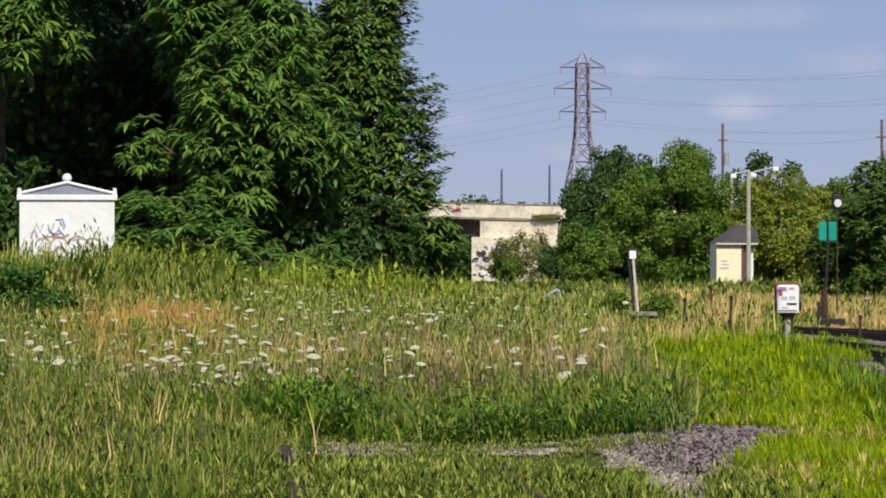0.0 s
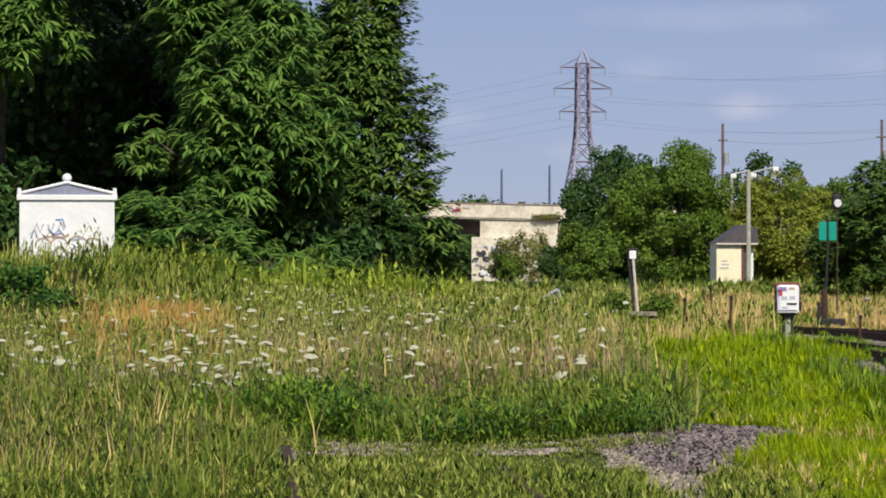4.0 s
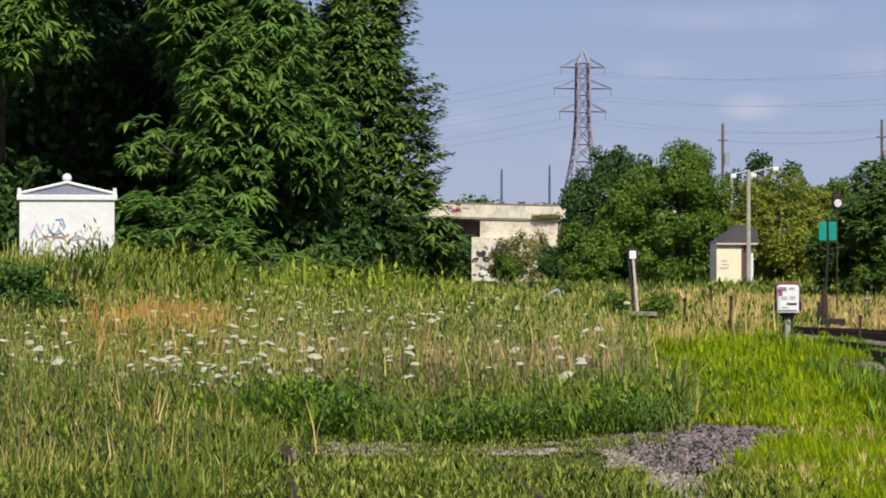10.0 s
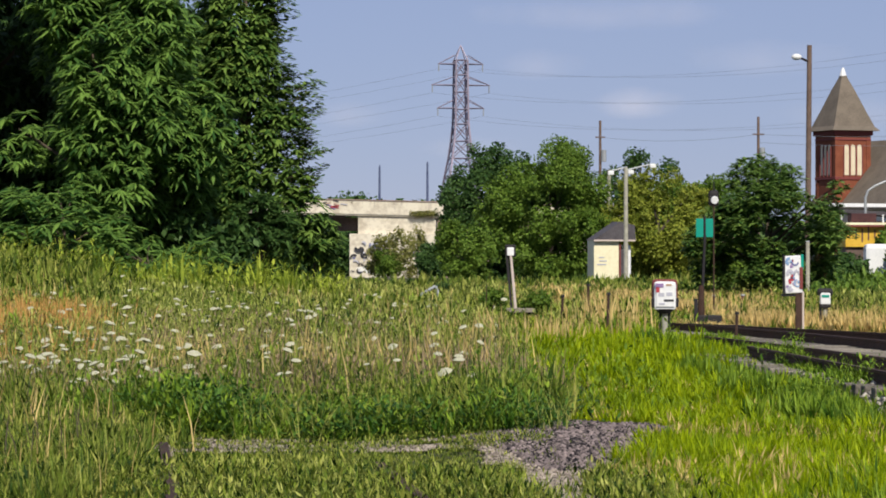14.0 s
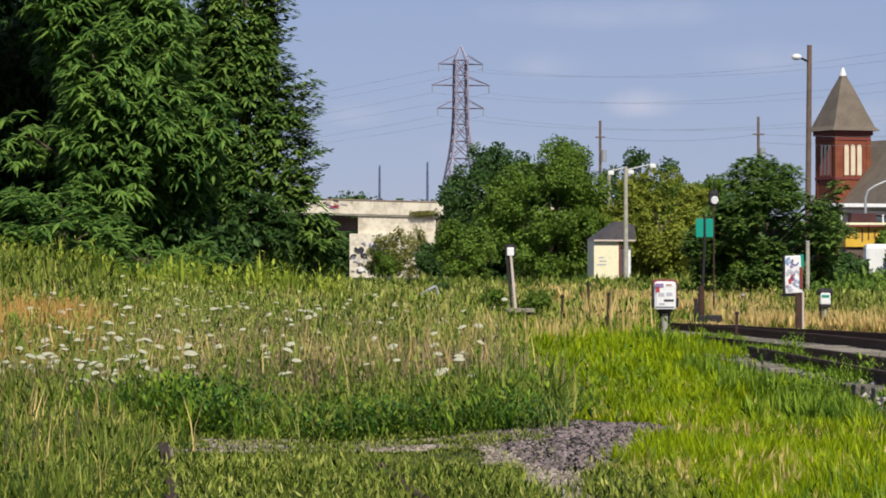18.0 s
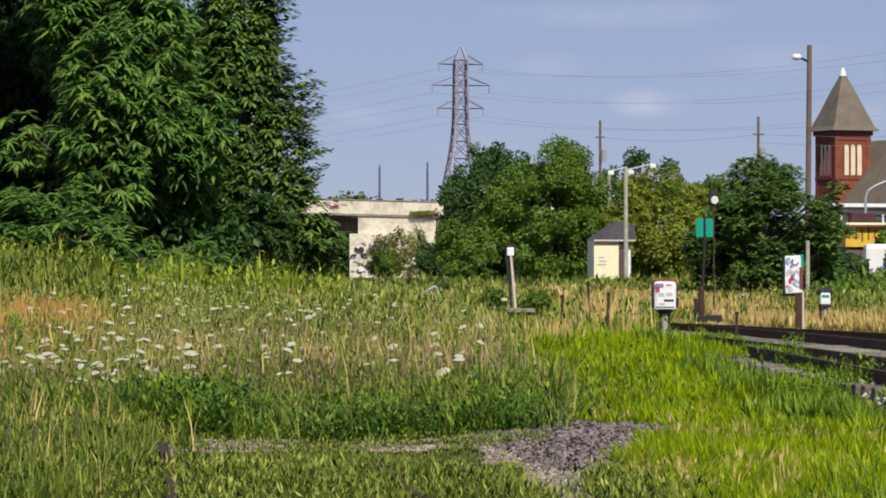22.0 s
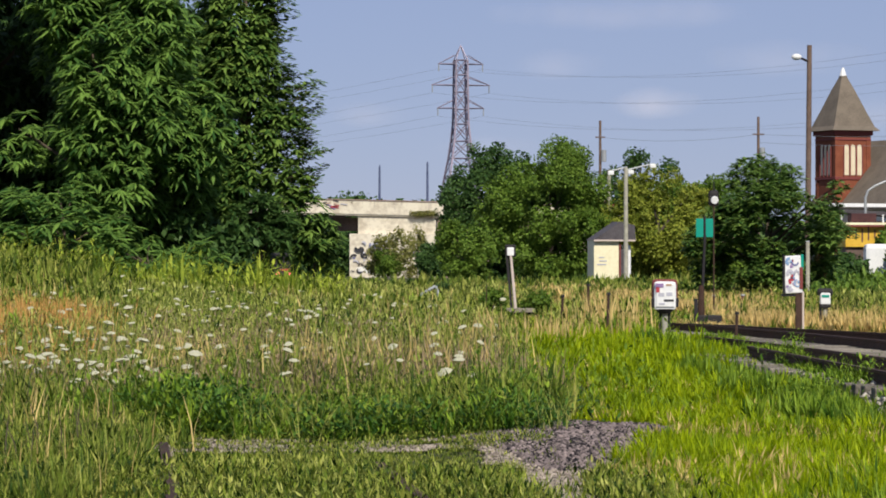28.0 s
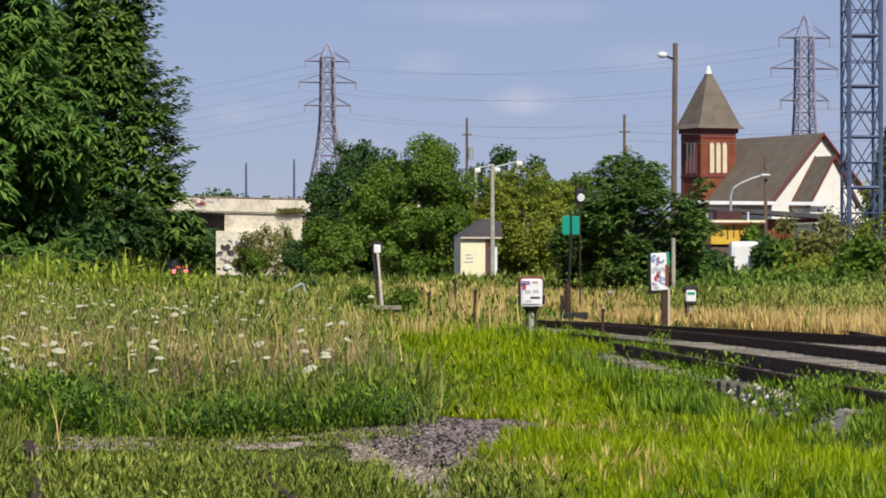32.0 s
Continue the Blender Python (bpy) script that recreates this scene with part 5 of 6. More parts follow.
def tall_case():
    root = empty("relay_case", 6.6, 63.4, 0.35)
    part("post", box(B(), 0.05, 0, 0.35, 0.11, 0.11, 0.95), M_RUST, root, "dark rusty post")
    bm = box(B(), -0.06, 0, 1.07, 0.32, 0.16, 0.7, Matrix.Translation((0, 0, 1.07)) @ Matrix.Rotation(radians(-3), 4, "Y") @ Matrix.Translation((0, 0, -1.07)), bevel=0.02)
    part("case", bm, M_WHITE, root, "white case covered in stickers")
    part("case_side", box(B(), -0.225, 0.02, 1.07, 0.03, 0.2, 0.72), M_BLACK, root)
    rng = random.Random(8)
    for i in range(22):
        cx, cz, r = rng.uniform(-0.15, 0.03), rng.uniform(0.8, 1.34), rng.uniform(0.02, 0.07)
        a0 = rng.uniform(0, 360)
        pts = [(cx + r * math.cos(radians(a0 + 40 * k)), cz + r * 1.2 * math.sin(radians(a0 + 40 * k))) for k in range(3 + i % 4)]
        painted_stroke(root, pts, rng.uniform(0.02, 0.055), -0.09 - 0.002 * (i % 4), M_SCRAWL[(6, 5, 0, 4, 6, 1, 4, 5)[i % 8]], 0.004)
    part("bracket", box(B(), -0.1, 0.02, 0.68, 0.34, 0.12, 0.05, bevel=0.01), M_BLACK, root)
    part("pipe", rod(B(), (0.13, -0.02, -0.2), (0.13, -0.02, 0.75), 0.022, 0.022, 8), M_PINKPOST, root, "pale pipe beside the post")
    part("blade", box(B(), 0.11, -0.06, 1.3, 0.05, 0.04, 0.28), M_GREEN, root)
    part("red_strip", box(B(), 0.09, -0.09, 1.0, 0.06, 0.02, 0.4), M_TRIM, root)
    tagged(root, "narrow white relay case with stickers on a rusty post", "relay case")


def small_case():
    root = empty("junction_box", 7.73, 68.6, 0.3)
    part("post", rod(B(), (0, 0, -0.1), (0, 0, 0.5), 0.05), M_PALEPOST, root)
    part("case", box(B(), 0, 0, 0.64, 0.21, 0.18, 0.28, bevel=0.03), M_WHITE, root)
    part("band", box(B(), 0, -0.095, 0.67, 0.15, 0.01, 0.05), M_GREEN, root, "faded green band")
    part("hood", box(B(), 0, 0.02, 0.75, 0.32, 0.22, 0.16, bevel=0.07), M_BLACK, root, "rounded black hood")
    part("base_cap", box(B(), 0, 0, 0.47, 0.22, 0.19, 0.08, bevel=0.02), M_BLACK, root)
    part("conduit", rod(B(), (-0.08, -0.03, -0.1), (-0.1, -0.03, 0.52), 0.025), M_BLACK, root)
    tagged(root, "small white junction box on a pale post", "junction box")


for build in (disc_stand, control_box, green_stand, lamp_signal, tall_case, small_case):
    build()


# ---- tracks ----
RAIL_SECTION = [(-0.07, 0.27), (0.07, 0.27), (0.07, 0.285), (0.012, 0.305), (0.012, 0.40), (0.036, 0.41), (0.036, 0.445), (-0.036, 0.445), (-0.036, 0.41), (-0.012, 0.40), (-0.012, 0.305), (-0.07, 0.285)]


def rail_profile(bm, a, b):
    way = Vector((b[0] - a[0], b[1] - a[1], 0))
    m = Matrix.Translation((a[0], a[1], 0)) @ Matrix.Rotation(math.atan2(way.y, way.x) - math.pi / 2, 4, "Z")
    return prism(bm, RAIL_SECTION, 0, way.length, m)


def bent_rail(line, a, b, n=16):
    """A rail swept along x = line(y) from y = a to b."""
    bm = B()
    rings = []
    for i in range(n + 1):
        y = a + (b - a) * i / n
        k = (line(y + 0.1) - line(y - 0.1)) / 0.2
        c = 1 / math.sqrt(1 + k * k)
        rings.append([bm.verts.new((line(y) + px * c, y - px * k * c, pz)) for px, pz in RAIL_SECTION])
    for p, q in zip(rings, rings[1:]):
        for j in range(len(p)):
            bm.faces.new((p[j], p[(j + 1) % len(p)], q[(j + 1) % len(p)], q[j]))
    bm.faces.new(rings[0][::-1])
    bm.faces.new(rings[-1])
    bmesh.ops.recalc_face_normals(bm, faces=bm.faces[:])
    return bm


# where a rail lies at y, and from where to where it runs
RAILS = [(lambda y: 4.72 - 0.031 * (y - 31.8), 24, 47),
         (lambda y: 5.67 - 0.03 * (y - 33.2) - 0.00197 * max(y - 33.2, 0) ** 2, 24, 54),
         (lambda y: 7.1 - 0.03 * (y - 41.5) - 0.0025 * max(y - 41.5, 0) ** 2, 24, 72),
         (lambda y: 8.7 - 0.245 * (y - 51.4), 44, 67),
         (lambda y: 8.95 - 0.245 * (y - 51.4), 47, 62),
         (lambda y: 9.2 + 0.05 * (y - 54), 46, 60)]


def tracks():
    root = empty("railway_track")
    bm = B()
    y0, y1 = 22.0, 76.0
    rows = []
    for i in range(28):
        y = y0 + (y1 - y0) * i / 27
        l, r = shoulder(y), float(track_right(y)) - 0.15
        g = float(height(l, y))
        rows.append([bm.verts.new(p) for p in ((l - 0.35, y, g - 0.06), (l, y, 0.28), (r, y, 0.28), (r + 0.9, y, 0.05))])
    for p, q in zip(rows, rows[1:]):
        for j in range(3):
            bm.faces.new((p[j], p[j + 1], q[j + 1], q[j]))
    part("ballast_bed", bm, M_BALLAST, root, "grey stone ballast")
    for i, (line, a, b) in enumerate(RAILS):
        rail = part("rail", bent_rail(line, a, b), M_RUST, root, "dark rusty steel rail")
        rail.location.z = (0, 0, 0, 0, -0.05, -0.06)[i]
    tie = box(B(), 0, 0, 0, 3.5, 0.23, 0.2, bevel=0.015)
    first = part("sleeper", tie, M_TIE, root)
    first.matrix_basis = pose(6.6, 25, 0.2, 0, 0, 3)
    for i in range(1, 78):
        o = new("sleeper", first.data)
        o.parent = root
        y = 25 + i * 0.6
        o.matrix_basis = pose(5.95 - 0.05 * (y - 38) - 0.0016 * max(y - 44, 0) ** 2, y, 0.2 + RNG.normal() * 0.006, 0, 0, 3 + RNG.normal() * 1.5)
    # rod that works the switch, in front of the stand
    part("switch_rod", rod(B(), (3.7, 68.2, 0.36), (6.0, 67.4, 0.36), 0.05, 0.05, 8), M_BLACK, root)
    tagged(root, "rusty railway tracks meeting at a switch on grey ballast", "railway track", kind="structure")


tracks()


def old_siding():
    root = empty("old_siding")
    for x0, far in ((-1.80, 5.0), (-0.27, 2.2)):
        bm = rail_profile(B(), (x0 + 0.09 * 8, 14.3), (x0 - 0.09 * far, 22.3 + far))
        rail = part("rail", bm, M_RUST, root, "brown rusted rail half buried in weeds")
        rail.location.z = -0.33
    tagged(root, "abandoned rusty siding sunk in the weeds", "railway track", kind="structure")


old_siding()


def stones(name, n, place, size, material, label, lie=None):
    """Loose angular stones lying on the ground."""
    x, y = place(n)
    n = len(x)
    base = np.array([[1, 0, 0], [-1, 0, 0], [0, 1, 0], [0, -1, 0], [0, 0, 1], [0, 0, -1]], float)
    tri = np.array([[0, 2, 4], [2, 1, 4], [1, 3, 4], [3, 0, 4], [2, 0, 5], [1, 2, 5], [3, 1, 5], [0, 3, 5]])
    s = RNG.uniform(0.5, 1.2, n)[:, None, None] * size * RNG.uniform(0.6, 1.2, (n, 6, 1))
    a = RNG.uniform(0, 6.28, n)
    R = np.zeros((n, 3, 3))
    R[:, 0, 0], R[:, 0, 1], R[:, 1, 0], R[:, 1, 1], R[:, 2, 2] = np.cos(a), -np.sin(a), np.sin(a), np.cos(a), 0.7
    v = np.einsum("nij,kj->nki", R, base) * s
    v[:, :, 0] += x[:, None]
    v[:, :, 1] += y[:, None]
    v[:, :, 2] += ((lie or height)(x, y) + size * 0.2)[:, None]
    f = (np.arange(n)[:, None, None] * 6 + tri[None]).reshape(-1, 3)
    return tagged(from_arrays(name, v.reshape(-1, 3), [f], material), label, "gravel", kind="stuff")


def gravel_patch(n):
    """A low heap with a tongue reaching east and a thin tail to the west."""
    a, r = RNG.uniform(0, 6.283, n), np.sqrt(RNG.uniform(0, 1, n))
    k = RNG.uniform(0, 1, n)
    cx, cy = np.where(k < 0.74, 1.12, np.where(k < 0.88, 1.7, 0.45)), np.where(k < 0.74, 29.2, np.where(k < 0.88, 30.9, 29.6))
    rx, ry = np.where(k < 0.74, 0.72, np.where(k < 0.88, 0.42, 0.35)), np.where(k < 0.74, 3.5, np.where(k < 0.88, 1.3, 0.8))
    x = cx + rx * r * np.cos(a) * (1 + 0.2 * np.sin(3 * a))
    return x, cy + ry * r * np.sin(a) + 1.2 * (x - cx)


stones("gravel", 8200, gravel_patch, 0.042, M_SLAG, "patch of dark grey and mauve gravel")


def ground_patch(name, inside, x0, x1, y0, y1, material, label, lift=0.006, step=0.09):
    """A thin skin of other soil lying on the ground, with a ragged edge."""
    xs, ys = np.arange(x0, x1, step), np.arange(y0, y1, step * 3)
    gx, gy = np.meshgrid(xs, ys)
    v = np.stack([gx, gy, height(gx, gy) + lift], -1).reshape(-1, 3)
    i = (np.arange(len(ys) - 1)[:, None] * len(xs) + np.arange(len(xs) - 1)[None]).ravel()
    c = v[i]
    i = i[inside(c[:, 0] + step / 2, c[:, 1] + step)]
    f = np.stack([i, i + 1, i + 1 + len(xs), i + len(xs)], 1)
    return tagged(from_arrays(name, v, [f], material), label, "soil", kind="structure")


ground_patch("path", gravel, -2.9, 2.6, 20, 34, M_SAND, "bare sandy path through the weeds")


def verge(x, y):
    return (x > track_right(y) + 0.05) & (x < track_right(y) + 0.5 + 0.8 * blob_noise(x, y, 0.8, 57)) & (y > 40) & (y < 92)


ground_patch("verge", verge, 1.5, 10.5, 40, 92, M_SAND, "bare sandy verge beside the far rail", lift=0.012, step=0.12)


def path_stones(n):
    x, y = RNG.uniform(-2.8, 1.2, n), RNG.uniform(20.3, 30.8, n)
    k = gravel(x, y)
    return x[k], y[k]


stones("gravel", 9000, path_stones, 0.03, M_STONE, "scattered pale gravel on the path")


def bed_stones(n):
    y = np.exp(RNG.uniform(math.log(23), math.log(62), n))
    return shoulder(y) - 0.35 + RNG.uniform(0, 1, n) ** 1.1 * (track_right(y) - shoulder(y) + 0.35), y


stones("ballast_stones", 26000, bed_stones, 0.02, M_PALESTONE, "pale loose ballast stones round the track", bed_height)


def heap_stones(n):
    k = RNG.uniform(0, 1, n) < 0.7
    return np.where(k, RNG.normal(4.4, 0.3, n), RNG.normal(5.25, 0.25, n)), np.where(k, RNG.normal(33.4, 1.5, n), RNG.normal(33.4, 0.5, n))


stones("ballast_stones", 230, heap_stones, 0.055, M_WHITESTONE, "large whitish stones heaped by the near rail", bed_height)


# ---- flowers ----
def lace_flowers():
    """Flat white umbels on thin stalks; returns them for the wind."""
    rng = random.Random(12)
    kinds = []
    for k in range(6):
        bm = B()
        n = 16
        mid = bm.verts.new((0, 0, 0.3))
        ring1 = [bm.verts.new((0.55 * math.cos(6.283 * i / n), 0.55 * math.sin(6.283 * i / n), 0.22 + 0.08 * rng.random())) for i in range(n)]
        ring2 = [bm.verts.new(((0.82 + 0.28 * rng.random()) * math.cos(6.283 * i / n), (0.82 + 0.28 * rng.random()) * math.sin(6.283 * i / n), -0.12 + 0.16 * rng.random())) for i in range(n)]
        foot = bm.verts.new((0, 0, -0.4))
        for i in range(n):
            j = (i + 1) % n
            bm.faces.new((mid, ring1[i], ring1[j]))
            bm.faces.new((ring1[i], ring2[i], ring2[j], ring1[j]))
            bm.faces.new((ring2[i], foot, ring2[j]))
        flower = empty("lace_flower")
        head = part("umbel", bm, M_FLOWER, flower, "flat white flower head")
        part("stem", rod(B(), (0, 0, -11.0), (0, 0, -0.35), 0.07, 0.06, 5), M_STEM, flower, "thin green stem")
        kinds.append(flower)
    out = []
    spots = []
    for i in range(64):
        y = rng.uniform(30.5, 43)
        spots.append((y * (-101 + rng.gauss(0, 13)) / 1000, y))
    for i in range(170):
        y = math.exp(rng.uniform(math.log(31.5), math.log(84)))
        spots.append((y * rng.uniform(-168, 18) / 1000, y))
    for i in range(60):
        y = rng.uniform(33, 60)
        spots.append((y * (-92 + rng.gauss(0, 34)) / 1000, y))
    for i in range(80):
        y = rng.uniform(40, 84)
        spots.append((y * rng.uniform(-95, 8) / 1000, y))
    for i in range(16):
        y = rng.uniform(34, 44)
        spots.append((y * rng.uniform(-172, -140) / 1000, y))
    for i, (x, y) in enumerate(spots):
        z = float(height(x, y)) + rng.uniform(0.3, 0.66)
        r = rng.uniform(0.033, 0.066) * (1.4 if i % 9 == 0 else 1.0)
        src = kinds[i % 6]
        m = pose(x, y, z, rng.gauss(13, 10), rng.gauss(0, 9), rng.uniform(-50, 50))
        if i < 6:
            src.matrix_basis = m
            src.scale = (r, r, r * rng.uniform(0.9, 1.1))
            ob = src
        else:
            src_scale = src.scale.copy()
            src.scale = (r, r, r)
            ob = copy_thing(src, m)
            src.scale = src_scale
        tagged(ob, "white lace flower head on a thin stem in the meadow", "flower", group="lace flowers")
        out.append((ob, m.copy(), r))
    return out


FLOWERS = lace_flowers()


# ---- small things in the grass ----
def oddments():
    for x, y, h, r in ((2.9, 60, 0.85, 0.03), (3.1, 73, 0.95, 0.035), (2.3, 66, 0.75, 0.03), (5.0, 58, 0.55, 0.03), (-9.6, 66, 0.95, 0.03), (1.05, 84, 0.8, 0.014)):
        z = float(height(x, y))
        root = empty("stake", x, y, z)
        part("shaft", rod(B(), (0, 0, -0.1), (0.03, 0, h), r, r * 0.8), M_RUST, root)
        part("cap", rod(B(), (0.03, 0, h), (0.032, 0, h + 0.05), r * 1.4, r), M_BLACK, root)
        tagged(root, "dark rusty iron stake standing in the grass", "stake", group="stakes")
    root = empty("bent_pipe", -0.45, 92, 0.2)
    bm = rod(B(), (-0.2, 0, 0.6), (0.25, 0, 0.86), 0.045, 0.045)
    rod(bm, (0.25, 0, 0.86), (0.5, 0, 0.1), 0.045, 0.045)
    part("pipe", bm, M_GREY, root)
    part("foot", box(B(), 0.5, 0, 0.05, 0.18, 0.18, 0.2), M_BLACK, root)
    tagged(root, "bent pale pipe rising from the weeds", "pipe")
    root = empty("plank_pile", 17.0, 104, float(height(17.0, 104)))
    for i in range(4):
        part("plank", box(B(), 0.18 * i, 0.3 * i, 0.06 + 0.1 * (i % 3), 1.7 - 0.2 * i, 0.22, 0.07, Matrix.Rotation(radians(6 * i - 8), 4, "Z"), bevel=0.01), M_TIE, root)
    tagged(root, "loose weathered planks lying in the weeds", "planks")
    for x, y, rx, rz, m in ((1.3, 93, 0.45, 0.38, M_MIDLEAF), (2.65, 96, 0.4, 0.34, M_MIDLEAF), (0.0, 130, 0.5, 0.4, M_DARKLEAF), (-9.75, 60, 0.75, 0.6, M_DARKWEED), (-8.9, 58, 0.45, 0.4, M_DARKWEED)):
        tree("low round green weed clump", (x, y), crown_lobes(rx, rz, 0, 14, int(y), bulge=1.3), int(260 * (rx + rz)), 0.05, m, int(y) + 1, per=8, r=0.02, name="weed_clump", category="weeds")


oddments()


# ---- power lines ----
def sag_line(a, b, drop, r=0.018):
    a, b = Vector(a), Vector(b)
    cu = bpy.data.curves.new("power_line", "CURVE")
    cu.dimensions, cu.bevel_depth, cu.bevel_resolution = "3D", r, 0
    sp = cu.splines.new("POLY")
    sp.points.add(16)
    for i, q in enumerate(sp.points):
        t = i / 16
        q.co = (*(a.lerp(b, t) - Vector((0, 0, drop * 4 * t * (1 - t)))), 1)
    cu.materials.append(M_WIRE)
    tagged(new("power_line", cu), "thin sagging overhead power line between towers", "power line", group="power lines")


def lines():
    rot = Matrix.Rotation(radians(12), 4, "Z")
    ends = []
    for (x, y, arms) in ((3.6, 690, [(34.1, 4.9), (38.8, 6.1), (43.7, 4.7)]), (82.1, 560, [(29.0, 4.3), (34.3, 6.0), (39.4, 4.6)])):
        ends.append([Vector((x, y, 0.2)) + rot @ Vector((s * r * 0.97, 0, z - 1.5)) for z, r in arms for s in (-1, 1)])
    for a, b in zip(*ends):
        sag_line(a, b, 3.0)
        sag_line(a, a + Vector((-190, 330, 2)), 6.0)
        sag_line(b, b + Vector((230, -330, 4)), 4.0)
    sag_line((16.0, 345, 15.0), (30.7, 330, 14.7), 0.5, 0.014)
    sag_line((30.7, 330, 14.7), (62.0, 290, 14.6), 0.8, 0.014)
    sag_line((30.7, 330, 13.9), (62.0, 290, 13.6), 0.8, 0.014)


lines()


# ---- clouds ----
def cloud_material(most):
    m = bpy.data.materials.new("cloud")
    m.use_nodes = True
    n, ln = m.node_tree.nodes, m.node_tree.links
    b = n["Principled BSDF"]
    b.inputs["Base Color"].default_value, b.inputs["Roughness"].default_value = (0.7, 0.66, 0.72, 1), 1.0
    b.inputs["Specular IOR Level"].default_value = 0.0
    co = n.new("ShaderNodeTexCoord")
    ns = n.new("ShaderNodeTexNoise")
    ns.inputs["Scale"].default_value, ns.inputs["Detail"].default_value = 0.022, 6
    ln.new(co.outputs["Object"], ns.inputs["Vector"])
    sep = n.new("ShaderNodeVectorMath")
    sep.operation = "MULTIPLY_ADD"
    sep.inputs[1].default_value, sep.inputs[2].default_value = (2, 2, 2), (-1, -1, -1)
    ln.new(co.outputs["Generated"], sep.inputs[0])
    ln2 = n.new("ShaderNodeVectorMath")
    ln2.operation = "MULTIPLY"
    ln2.inputs[1].default_value = (1, 0, 1)
    ln.new(sep.outputs[0], ln2.inputs[0])
    le = n.new("ShaderNodeVectorMath")
    le.operation = "LENGTH"
    ln.new(ln2.outputs[0], le.inputs[0])
    fall = n.new("ShaderNodeMapRange")
    fall.interpolation_type = "SMOOTHSTEP"
    fall.inputs["From Min"].default_value, fall.inputs["From Max"].default_value = 1.0, 0.0
    ln.new(le.outputs["Value"], fall.inputs["Value"])
    mul = n.new("ShaderNodeMath")
    mul.operation = "MULTIPLY"
    ln.new(ns.outputs[0], mul.inputs[0])
    ln.new(fall.outputs[0], mul.inputs[1])
    lim = n.new("ShaderNodeMapRange")
    lim.inputs["From Min"].default_value, lim.inputs["From Max"].default_value, lim.inputs["To Max"].default_value = 0.18, 0.6, most
    ln.new(mul.outputs[0], lim.inputs["Value"])
    ln.new(lim.outputs[0], b.inputs["Alpha"])
    return m


M_CLOUD, M_VEIL = cloud_material(0.3), cloud_material(0.13)


def cloud(x, z, w, h, material):
    """A thin far sheet of cloud; only its soft edge shows."""
    bm = B()
    bmesh.ops.create_grid(bm, x_segments=6, y_segments=4, size=0.5, matrix=Matrix.Rotation(radians(90), 4, "X") @ Matrix.Diagonal((w, h, 1, 1)))
    for v in bm.verts:
        v.co.y += 6 * math.sin(v.co.x * 0.05) + 0.02 * v.co.z
    ob = part("cloud", bm, material)
    ob.matrix_basis = pose(x, 3000, z)
    return tagged(ob, "faint white wisp of cloud low in the sky", "cloud", group="clouds", kind="stuff")


CLOUDS = [(cloud(*c), c) for c in ((178, 150, 150, 52, M_CLOUD), (-75, 140, 130, 44, M_VEIL), (92, 184, 150, 50, M_VEIL), (290, 190, 260, 60, M_VEIL), (30, 110, 170, 40, M_VEIL), (150, 228, 420, 50, M_VEIL), (380, 140, 300, 50, M_VEIL))]


